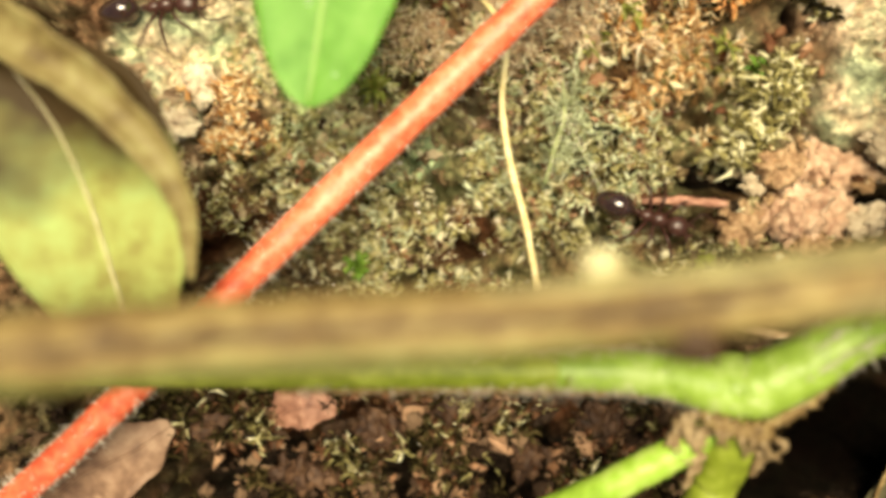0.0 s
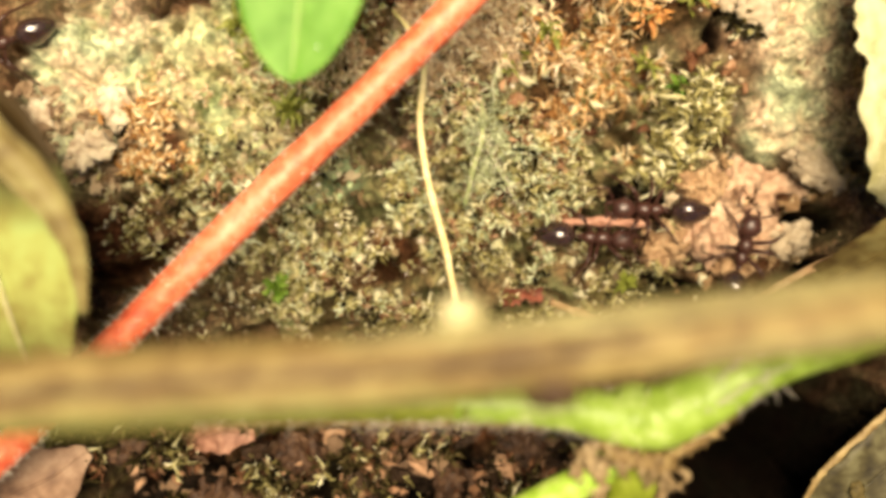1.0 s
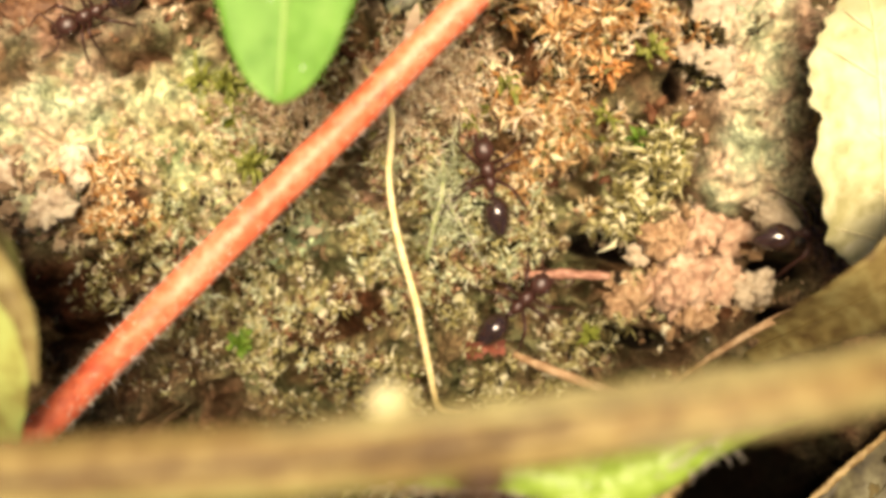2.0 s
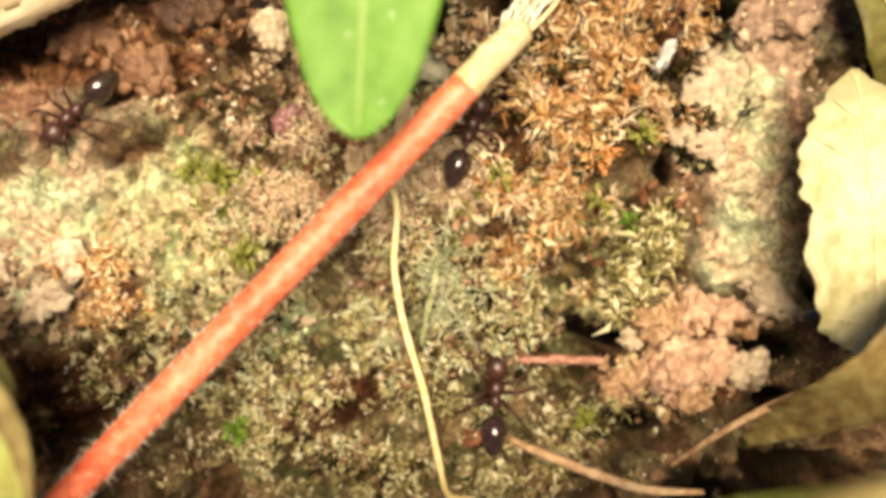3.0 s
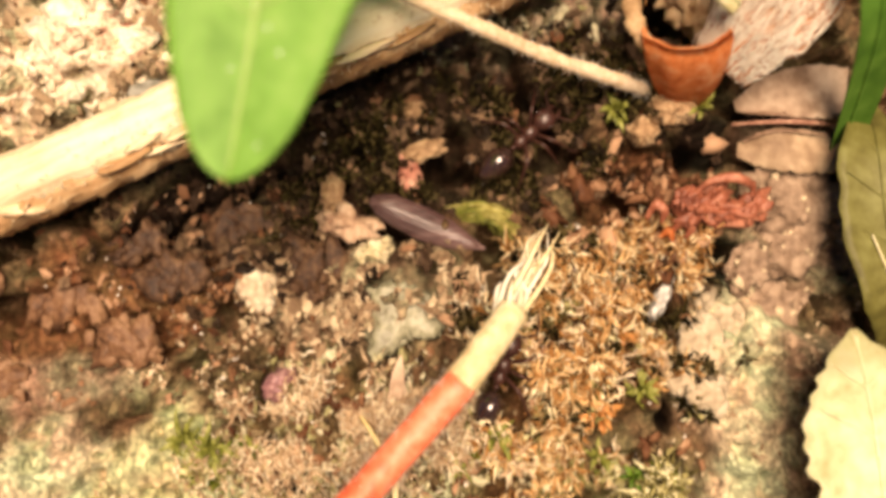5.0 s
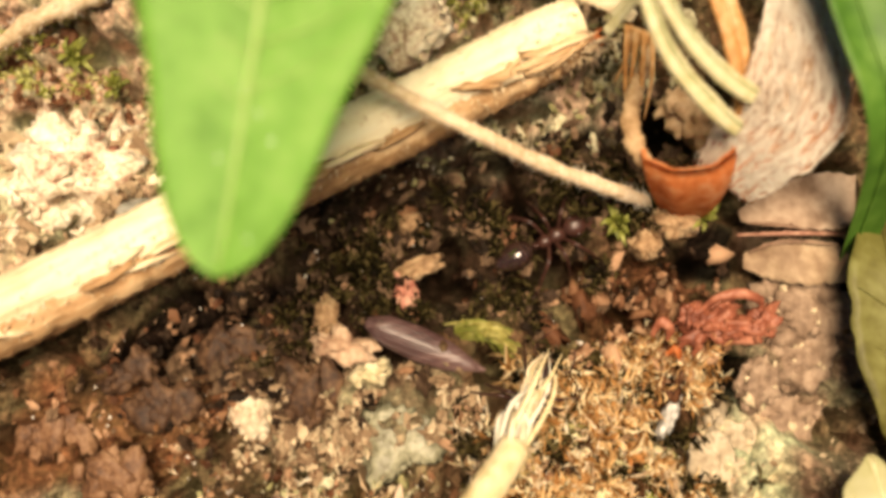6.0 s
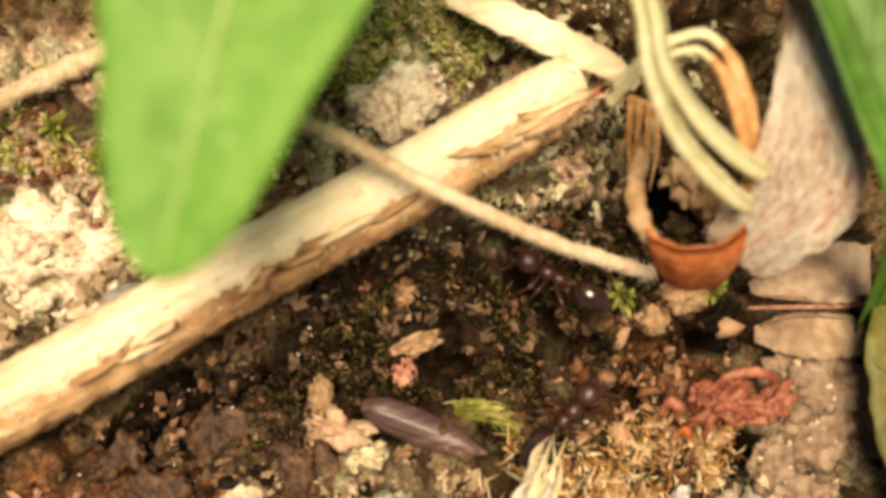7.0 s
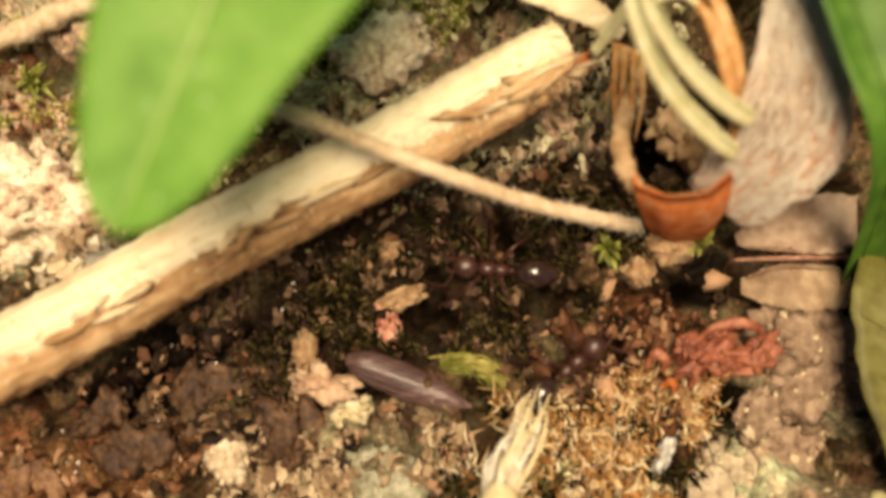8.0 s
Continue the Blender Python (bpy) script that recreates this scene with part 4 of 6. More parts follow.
flat_leaf("grass_blade", "dark green grass blade standing beside the bract", GRASS, [(31.8, 28, 0.3), (30.2, 33.6, 9.4), (28.9, 38.5, 10.9), (27.3, 45, 11.0), (25.5, 53, 9), (24, 62, 0.3)], [1.0, 1.35, 1.5, 1.5, 1.4, 0.6], ribs=GRASS, thick=0.3, cup=0.3, seed=14)


def bract_cup():
    """The orange curled base of the bract."""
    o = np.array([21.6, 32.8, 0.0])
    t = thing("orange_husk", "curled orange-brown husk, cup-shaped, on the soil", "husk", at=o)
    n, m = 28, 8
    a = np.linspace(radians(185), radians(355), n)
    V = []
    for k in range(m):
        f = k / (m - 1)
        r = 2.35 * math.sqrt(1 - (0.93 * f) ** 2) + 0.15
        V.append(np.stack([np.cos(a) * r * (1 + 0.04 * np.sin(a * 9 + 3 * f)) + 0.1 + 1.3 * f ** 1.5, np.sin(a) * r * 0.6 + 1.7 - 3.0 * f + 0.05 * np.sin(a * 7), 6.6 - 6.0 * f ** 1.7 + 0.12 * np.sin(a * 5)], 1))
    V = np.concatenate(V)
    inner = V.copy()
    inner[:, :2] = (inner[:, :2] - [0.4, 1.4]) * 0.9 + [0.4, 1.4]
    i, j = np.meshgrid(np.arange(m - 1), np.arange(n - 1), indexing="ij")
    Q = np.stack([i * n + j, i * n + j + 1, (i + 1) * n + j + 1, (i + 1) * n + j], -1).reshape(-1, 4)
    c = n * m
    j = np.arange(n - 1)
    top = np.stack([j, j + c, j + 1 + c, j + 1], 1)
    mesh_object("husk", np.vstack([V, inner]), [np.vstack([Q[:, ::-1], Q + c, top])], ORANGE, t)
    rim = np.array([(21.3, 40.2, 4.0), (20.6, 39.0, 4.1), (19.75, 37.4, 4.5), (19.3, 35.9, 5.0), (19.35, 34.6, 5.5), (19.8, 33.6, 5.6)]) - o
    V, F = tube(rim, [0.2, 0.36, 0.46, 0.52, 0.5, 0.35], 50, 10, 0.2, flat=0.7)
    mesh_object("rim", V, F, RIM, t, "dry brown curled rim")
    V, F = join([lump((1.9, 3.6, 1.6), (1.2, 1.3, 1.1), 0.5, 61, 4, 2.0, 20, 0.3), lump((1.0, 4.6, 1.4), (0.9, 0.7, 0.8), 0.5, 62, 3, 2.0, 50, 0.3), lump((2.4, 2.4, 2.0), (0.8, 0.7, 1.0), 0.5, 63, 3, 2.0, 0, 0.3)])
    mesh_object("lining", V, F, RIM, t, "crumbly beige lining inside the curl")
    for k, (dx, dy, r) in enumerate(((0, 0, 0.27), (-0.45, -0.75, 0.2))):
        loop = np.array([(18.9, 41.2, 5.6), (20.0, 42.1, 7), (21.1, 42.56, 8), (22.5, 42.65, 8.5), (23.4, 41.9, 8.5)]) + [dx, dy, 0.1 * k] - o
        V, F = tube(loop, [0.3, r, r, r, r], 40, 8, 0.08, flat=0.5)
        mesh_object("loop", V, F, STRAND, t, "pale dry ribbon bent in a loop")
        back = np.array([(23.1, 42.3, 8.5), (23.7, 41.2, 8.5), (24.2, 39.3, 8.2), (24.45, 37.3, 7.8), (24.5, 35.8, 7)]) + [dx, dy, 0.1 * k] - o
        V, F = tube(back, [0.2, 0.36, 0.42, 0.34, 0.2], 40, 8, 0.08, flat=0.5)
        mesh_object("loop", V, F, LOOP_ORANGE, t, "orange-brown end of the ribbon")
    g = np.random.default_rng(2)
    for k in range(7):
        b = np.array([19.5 + 0.2 * k, 40.8 - 0.1 * k, 5.8]) - o
        e = np.array([19.4 + 0.16 * k + 0.2 * g.normal(), 37.0 + 0.8 * g.normal(), 3.6]) - o
        V, F = tube([b, (b + e) / 2 + [0.2 * g.normal(), 0, 0.2], e], [0.14, 0.13, 0.04], 14, 6, 0.15, flat=0.5)
        mesh_object("fibre", V, F, LOOP_ORANGE, t)


RIM = surface("brown_rim", [(0.24, 0.13, 0.06), (0.42, 0.27, 0.14), (0.60, 0.44, 0.27)], 0.6, 0.6, 0.5, through_light=0.1)
LOOP_ORANGE = surface("orange_ribbon", [(0.42, 0.18, 0.05), (0.62, 0.33, 0.12), (0.78, 0.54, 0.28)], 0.6, 0.55, 0.3, through_light=0.25)


def strands():
    for k, (path, r, lab) in enumerate([
            ([(17.9, 60, 0.2), (18.6, 50, 9), (19.2, 43.6, 11), (19.3, 40.4, 11), (20.4, 37.8, 10), (22.3, 35.6, 9), (23.7, 34.6, 8)], [0.35, 0.4, 0.36, 0.38, 0.45, 0.5, 0.45], "pale yellowish-green dry leaf strand curving down to the husk"),
            ([(20, 58, 0.2), (19.8, 50, 8), (19.7, 43.6, 11.3), (19.85, 40.8, 11.3), (21.2, 38.5, 10.4), (23.0, 36.8, 9.4), (24.4, 36.0, 8.6)], [0.3, 0.35, 0.34, 0.36, 0.45, 0.5, 0.5], "thin pale dry leaf strand")]):
        o = np.array([path[0][0], path[0][1], 0.0])
        t = thing("dry_strand", lab, "leaf strand", at=o)
        V, F = tube(np.array(path) - o, r, 70, 10, 0.03, flat=0.55, grooves=0.08)
        mesh_object("strand", V, F, STRAND, t)
        V, F = tube(np.array(path) - o + [0.1, 0.05, 0.6 * r[3]], [0.06, 0.09, 0.1, 0.08], 60, 6, 0.1)
        mesh_object("midrib", V, F, PALE_GREEN, t, "pale green midrib")


bract_cup()
strands()


SHADE_SKIN = surface("shade_skin", [(0.20, 0.155, 0.085), (0.34, 0.28, 0.16), (0.50, 0.43, 0.27)], 0.6, 0.7, 0.6, blotch=3, streak=(0.25, 1.5, 1.5))
BARK_LOW = surface("orange_bark", [(0.16, 0.075, 0.032), (0.38, 0.22, 0.10), (0.56, 0.39, 0.22)], 0.7, 0.7, 0.8, blotch=3, streak=(0.3, 1.4, 1.4))


def stick():
    """The broken pale stick; built along x with its broken end at the origin, lying on the clods. It rolls over when it is nudged."""
    t = thing("broken_stick", "pale broken twig with peeling bark lying on the soil", "stick")
    path = [(-75, -1, -0.5), (-60, -0.5, -0.2), (-42, -0.3, 0), (-30, 0.15, 0), (-20, 0, 0.1), (-10, 0.1, 0), (-2, 0, 0), (0.2, 0.1, 0)]
    V, F = tube(np.array(path) + [0, 0.68, -0.18], [1.4, 1.4, 1.4, 1.35, 1.35, 1.3, 1.15, 0.6], 260, 26, 0.1)
    mesh_object("bark", V, F, BARK_LOW, t, "rough orange-brown bark")
    V, F = tube(np.array(path) + [0, -0.39, 0.1], [1.62, 1.62, 1.6, 1.55, 1.5, 1.5, 1.5, 1.35], 300, 26, 0.045)
    mesh_object("bare_wood", V, F, WOOD, t, "cream bare wood where the bark has peeled")
    n, m = 240, 15  # painted-on shade along one side of the stick, its edges sunk into the wood
    x = np.linspace(-70, -1.2, n)
    cy, cz, r = np.interp(x, *zip(*[(p[0], p[1] - 0.39) for p in path])), 0.1, np.interp(x, [-75, -42, -20, 0], [1.66, 1.64, 1.56, 1.5])
    s = np.linspace(-1, 1, m)
    a = radians(86) + radians(50) * s[None] * (1 + 0.5 * fbm(x, 0 * x, 2.5, 3, 77)[:, None])
    R = (r + 0.06)[:, None] - 0.3 * np.abs(s[None]) ** 6 + 0.05 * fbm(np.repeat(x[:, None], m, 1), a * 3, 0.8, 2, 78)
    V = np.stack([np.repeat(x[:, None], m, 1), cy[:, None] + R * np.cos(a), cz + R * np.sin(a)], -1).reshape(-1, 3)
    i, j = np.meshgrid(np.arange(n - 1), np.arange(m - 1), indexing="ij")
    mesh_object("shade_skin", V, [np.stack([i * m + j, (i + 1) * m + j, (i + 1) * m + j + 1, i * m + j + 1], -1).reshape(-1, 4)], SHADE_SKIN, t, "dull greyish skin with shade put into its colour")
    g = np.random.default_rng(16)
    for k in range(44):  # torn edges of the peeled strip
        x, side = -1.0 - 42 * g.random() ** 1.3, k % 4 == 0
        a = radians((275 if not side else 55) + 9 * g.normal())
        V, F = lump((x, 1.6 * math.cos(a), 1.6 * math.sin(a)), (0.5 + 1.2 * g.random(), 0.16 + 0.12 * g.random(), 0.25 + 0.2 * g.random()), 0.5, k, 2, 1.6, 12 * g.normal())
        mesh_object("bark_scale", V, F, BARK_LOW if k % 3 else BARK, t)
    g = np.random.default_rng(6)
    for k in range(12):
        a = 6.0 + 0.6 * g.normal()
        b = np.array([-0.5, 1.1 * math.cos(a), 1.1 * math.sin(a)])
        V, F = tube([b, b + [0.8, 0.1 * g.normal(), 0.1], b + [1.0 + 1.2 * g.random(), 0.4 * g.normal(), 0.4 * g.normal()]], [0.3, 0.22, 0.04], 12, 6, 0.25, flat=0.6)
        mesh_object("splinter", V, F, ORANGE if k % 2 else BARK, t)
    V, F = lump((-24.6, -1.62, 1.0), (1.0, 0.35, 0.6), 0.18, 3, 3, 1.5, 15)
    mesh_object("bark_flake", V, F, GREY_FLAKE, t, "loose grey flake")
    V, F = hairs_on(path, 1.75, 1400, 0.3, 8, lo=0.35, thin=0.05)
    mesh_object("bark_fuzz", V, F, BARK, t)
    return t


GREY_FLAKE = surface("grey_flake", [(0.14, 0.13, 0.10), (0.26, 0.25, 0.21), (0.40, 0.39, 0.33)], 0.5, 0.6, 0.5)
STICK = stick()


def simple_twig(name, label, path, radii, material, n=60, hair=0, rough=0.12, category="twig", hl=0.25, flat=1.0):
    o = np.array([path[0][0], path[0][1], 0.0])
    t = thing(name, label, category, at=o)
    V, F = tube(np.array(path, float) - o, radii, n, 14, rough, flat)
    mesh_object("shaft", V, F, material, t)
    if hair:
        V, F = hairs_on(np.array(path, float) - o, radii[len(radii) // 2], hair, hl, 3)
        mesh_object("fuzz", V, F, HAIR, t)
    return t


THIN_TWIG = simple_twig("thin_twig", "thin fuzzy beige twig lying across the broken stick", [(0.5, 43.2, 0.4), (4.4, 40.7, 6.5), (9.9, 36.9, 7.2), (15, 34.2, 5), (19.0, 32.7, 2.6), (21.0, 32.1, 0.8)], [0.3, 0.36, 0.38, 0.4, 0.42, 0.3], TWIG, 80, 500)
simple_twig("beige_twig", "rough beige twig lying behind the whitish clod", [(-16, 43.4, 0.4), (-11.8, 45, 2.0), (-9, 45.8, 2.4), (-6.7, 46.5, 2.6), (-2.9, 47.2, 2.0), (1, 47.8, 0.3)], [0.3, 0.5, 0.6, 0.6, 0.5, 0.3], TWIG, 60, 200, 0.2)
simple_twig("pale_splinter", "flat cream wood splinter leaning from the stick's end", [(20.3, 41.5, 4.3), (18.6, 43.0, 4.2), (15.4, 45.3, 3.4), (10.0, 49.4, 1.0)], [0.35, 0.8, 0.95, 0.8], WOOD, 50, 60, 0.14, "wood splinter", flat=0.35)
THIN_ROOT = simple_twig("thin_root", "thin straw-coloured root lying over the moss", [(3.2, 15.2, 0.2), (4.2, 13.7, 1.6), (5.0, 12.0, 2.1), (4.75, 8.6, 1.7), (5.2, 5.2, 1.6), (6.15, 1.5, 1.4), (6.9, -2.6, 1.2), (7.4, -4.6, 0.6), (9.0, -5.0, 0.1)], [0.1, 0.17, 0.2, 0.2, 0.21, 0.22, 0.2, 0.18, 0.1], ROOT, 90, 0, 0.1, "root")
simple_twig("moss_stalk", "thin pale green forked strand standing in the moss", [(6.1, 4.0, 0.6), (6.5, 5.8, 1.5), (7.03, 7.8, 1.9), (7.1, 10.0, 0.8)], [0.12, 0.16, 0.15, 0.06], PALE_GREEN, 30, 60, 0.25, "moss")
simple_twig("moss_stalk", "thin pale green strand standing in the moss", [(7.1, 7.9, 1.8), (7.7, 6.4, 1.9), (8.6, 4.9, 1.3), (9.4, 3.4, 0.5)], [0.05, 0.07, 0.05, 0.03], PALE_GREEN, 30, 80, 0.3, "moss")
simple_twig("brown_twig", "thin brown twig lying on the soil", [(11.0, -1.6, 0.5), (13, -2.4, 1.1), (16, -3.6, 1.5), (18.6, -4.5, 1.2), (22, -5, 0.2)], [0.22, 0.28, 0.3, 0.28, 0.15], RIM)
simple_twig("reddish_splinter", "short reddish-brown wood splinter on the soil", [(11.6, 3.0, 0.8), (13.8, 3.0, 1.3), (16.4, 2.85, 1.1)], [0.16, 0.28, 0.2], MAUVE_WOOD, 24, 0, 0.25, "wood splinter")
simple_twig("red_rootlet", "thin dull red rootlet between two leaf scraps", [(25.4, 29.9, 1.0), (27.5, 29.7, 2.1), (29.6, 29.5, 2.1), (31.4, 29.4, 1.0)], [0.08, 0.13, 0.13, 0.08], MAUVE_WOOD, category="root")
simple_twig("curved_rootlet", "thin pale curved rootlet under the dry stalk", [(20.2, -3.4, 0.2), (22.4, -1.2, 2.5), (25, 0.6, 4), (28, 1.4, 3), (30, 1.6, 0.3)], [0.12, 0.2, 0.22, 0.2, 0.1], RIM, category="root")



def seed_husk():
    x, y = 7.45, 25.65
    t = thing("seed_husk", "dark purplish-brown pointed seed husk with fine ribs", "seed husk", at=(x, y, ground_z(x, y) + 0.25))
    keep_bare(5.9, 26.2, 1.3)
    keep_bare(7.8, 25.3, 1.5)
    keep_bare(9.8, 24.4, 1.5)
    V, F = blade([(-2.75, 1.5, 1.2), (-1.8, 1.0, 1.45), (0, 0, 1.4), (1.5, -0.8, 1.5), (2.6, -1.35, 1.45), (3.5, -1.75, 1.2)], [0.3, 0.8, 0.95, 0.8, 0.4, 0.06], 0.5, -0.45, 40, 11, seed=1)
    mesh_object("husk", V, F, SEED, t)
    for k in range(-2, 3):
        V, F = tube([(-2.5 + 0.1 * k, 1.2 + 0.2 * k, 1.45), (0, 0.33 * k, 1.5 - 0.05 * k * k), (3.1, -1.55 + 0.04 * k, 1.4)], [0.03, 0.05, 0.02], 16, 5)
        mesh_object("rib", V, F, SEED, t)


seed_husk()


def stone(name, label, material, x, y, r, seed, category="pebble", turn=0.0, level=3, rough=0.28, sink=0.32):
    z = ground_z(x, y)
    keep_bare(x, y, 0.85 * max(r[0], r[1]) + 0.1)
    V, F = lump((0, 0, 0), r, rough, seed, 4, 1.6, turn, 0.34)
    ob = mesh_object(name, V, F, material)
    ob.location = Vector((x, y, z + r[2] * (1 - 2 * sink) + 0.0)) * MM
    return tagged(ob, label, category)


def grain_surface(name, colors, rough=0.6):
    return surface(name, colors, 0.4, rough, 0.6, blotch=1.2)


PINK = grain_surface("pink_stone", [(0.28, 0.09, 0.06), (0.44, 0.19, 0.13), (0.58, 0.34, 0.24)])
CREAM = grain_surface("cream_stone", [(0.38, 0.31, 0.17), (0.54, 0.47, 0.29), (0.68, 0.61, 0.43)])
TAN = grain_surface("tan_clod", [(0.17, 0.09, 0.042), (0.32, 0.20, 0.105), (0.48, 0.34, 0.20)], 0.75)
WHITE = grain_surface("white_clod", [(0.30, 0.20, 0.13), (0.52, 0.43, 0.30), (0.68, 0.60, 0.44)], 0.7)
PURPLE = grain_surface("purple_seed", [(0.16, 0.07, 0.08), (0.28, 0.14, 0.14), (0.36, 0.22, 0.2)], 0.4)
MUDDY = grain_surface("dried_mud", [(0.28, 0.215, 0.14), (0.41, 0.335, 0.23), (0.53, 0.45, 0.33)], 0.8)
ROSY = grain_surface("rosy_clod", [(0.26, 0.14, 0.085), (0.43, 0.28, 0.18), (0.58, 0.43, 0.30)], 0.75)
ALGAE = grain_surface("algae_crust", [(0.13, 0.12, 0.075), (0.22, 0.215, 0.14), (0.34, 0.33, 0.23)], 0.45)
RUSSET = grain_surface("russet_soil", [(0.07, 0.03, 0.014), (0.16, 0.078, 0.037), (0.27, 0.155, 0.085)], 0.65)
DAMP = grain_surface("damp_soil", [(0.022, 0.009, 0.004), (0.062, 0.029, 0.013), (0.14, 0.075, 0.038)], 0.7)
SLATE = grain_surface("grey_chip", [(0.22, 0.21, 0.19), (0.42, 0.41, 0.38), (0.66, 0.65, 0.60)], 0.25)
def crumbly_clod(label, material, x, y, r, seed, n=9, share=0.55, jag=0.55):
    """A clod of soil made of stuck-together crumbs."""
    g = np.random.default_rng(seed)
    t = thing("clod", label, "soil clod", at=(x, y, ground_z(x, y)))
    keep_bare(x, y, 0.8 * min(r[0], r[1]))
    for k in range(2 * n):
        a, q = g.random() * 6.28, math.sqrt(g.random()) * (0.75 if k < n else 0.95) if k else 0.0
        s = share * (1.0 if k < n else 0.5) * (0.6 + 0.7 * g.random()) if k else 0.62
        c = (r[0] * q * math.cos(a), r[1] * q * math.sin(a), r[2] * (0.2 + 0.6 * (1 - q) * g.random()))
        V, F = lump(c, (r[0] * s, r[1] * s, r[2] * s), jag, seed * 17 + k, 3 if k < n else 2, 1.7, 360 * g.random(), 0.36)
        mesh_object("crumb", V, F, material, t)
    return t


CLAYEY = grain_surface("brown_clay", [(0.13, 0.08, 0.05), (0.24, 0.16, 0.105), (0.36, 0.26, 0.18)], 0.75)
BIG_CLODS = [
    (28.6, 25.4, 2.4, 2.2, 0.9, CLAYEY, "smooth pinkish-brown clod of soil under the yellowing leaf"), (28.2, 22.8, 2.0, 1.5, 0.8, CLAYEY, "smooth pinkish-brown clod of soil beside the husk"),
    (25.6, 21.8, 1.3, 1.0, 0.7, CLAYEY, "smooth brown clod of clay below the husk"), (27.3, 19.6, 2.2, 1.6, 0.6, CLAYEY, "smooth brown clod of clay below the husk"),
    (24.3, 18.9, 1.5, 1.2, 0.6, MUDDY, "smooth beige clod of mud below the husk"), (26.6, 6.2, 1.8, 1.0, 0.9, MUDDY, "smooth beige clod of mud beside the bleached leaf"),
]
stone("pebble", "small round cream pebble on soil", CREAM, 4.7, 24.2, (0.9, 0.65, 0.5), 1, rough=0.5, level=4)
stone("pebble", "salmon-pink pebble beside the seed husk", PINK, 6.9, 28.7, (0.6, 0.8, 0.6), 2, rough=0.55, level=4)
stone("pebble", "tan and pink elongated crumb of stone", ROSY, 3.2, 26.0, (1.5, 0.8, 0.7), 3, turn=-20, rough=0.6, level=4)
stone("clod", "lumpy tan clod of soil", TAN, 2.6, 27.7, (0.7, 1.1, 0.7), 4, "soil clod")
stone("clod", "lumpy tan clod of soil", TAN, 7.6, 29.8, (1.5, 0.55, 0.5), 5, "soil clod", turn=18)
stone("seed", "dull purple oval seed", PURPLE, -1.2, 17.2, (1.0, 0.75, 0.65), 7, "seed", turn=40)
stone("stone_chip", "bluish-white angular flake of stone", SLATE, 20.8, 20.4, (0.4, 1.3, 0.45), 8, "stone chip", turn=-30)
stone("pebble", "tiny white quartz pebble on the soil", WHITE, 23.0, 20.9, (0.4, 0.35, 0.35), 9)
stone("pebble", "small beige pebble on soil", TAN, 20.3, 29.9, (0.85, 0.8, 0.7), 12)
stone("pebble", "small grey-brown pebble in the shade", TAN, 7.6, 32.5, (0.7, 0.6, 0.5), 13)
stone("clod", "square tan lump of soil", TAN, 21.9, 31.0, (1.25, 1.0, 0.8), 14, "soil clod")
crumbly_clod("grey-green flake of algae crust", ALGAE, 5.4, 20.6, (2.3, 1.6, 0.4), 73, 12, 0.5, 0.3)
for k, (x, y, a, b, c) in enumerate([(17.6, 1.7, 1.5, 1.2, 1.1), (20.2, 2.1, 2.0, 1.5, 1.3), (23.0, 2.4, 1.6, 1.2, 1.1), (25.2, 1.9, 1.3, 1.0, 1.0), (19.4, 5.1, 1.4, 1.2, 1.1), (22.0, 5.3, 1.9, 1.3, 1.2), (24.9, 5.2, 1.9, 1.1, 1.2), (18.2, 3.9, 0.8, 0.6, 0.6), (21.2, 0.3, 1.1, 0.7, 0.7)]):
    crumbly_clod("crumbly light brown clod of clay", (TAN, ROSY, ROSY, MUDDY)[k % 4], x, y, (a, b, c), 20 + k, 11, 0.48, 0.5)
for k, (x, y, a, b, c) in enumerate([(21.6, 15.6, 1.0, 0.8, 0.8), (23.0, 14.7, 1.1, 1.0, 1.0), (22.6, 17.8, 1.6, 1.2, 0.7)]):
    crumbly_clod("pale beige lump of dried mud", MUDDY, x, y, (a, b, 0.45 * c), 40 + k, 7, 0.6, 0.25)
for k, (x, y, a, b, c) in enumerate([(-15.5, 7.3, 1.5, 1.1, 0.9), (-17.6, 9.0, 1.5, 1.0, 0.8), (-13.4, 9.4, 1.2, 0.9, 0.8), (-19.4, 6.4, 1.8, 1.1, 0.9)]):
    crumbly_clod("whitish crumbly lump of soil", WHITE, x, y, (a, b, 0.6 * c), 60 + k, 9, 0.5, 0.6)


FLAKY = surface("flaky_clod", [(0.30, 0.15, 0.10), (0.56, 0.44, 0.31), (0.74, 0.66, 0.50), (0.84, 0.78, 0.64)], 0.35, 0.75, 0.8, blotch=1.6)
STAIN = grain_surface("reddish_stain", [(0.12, 0.035, 0.022), (0.26, 0.10, 0.06), (0.44, 0.24, 0.16)], 0.7)


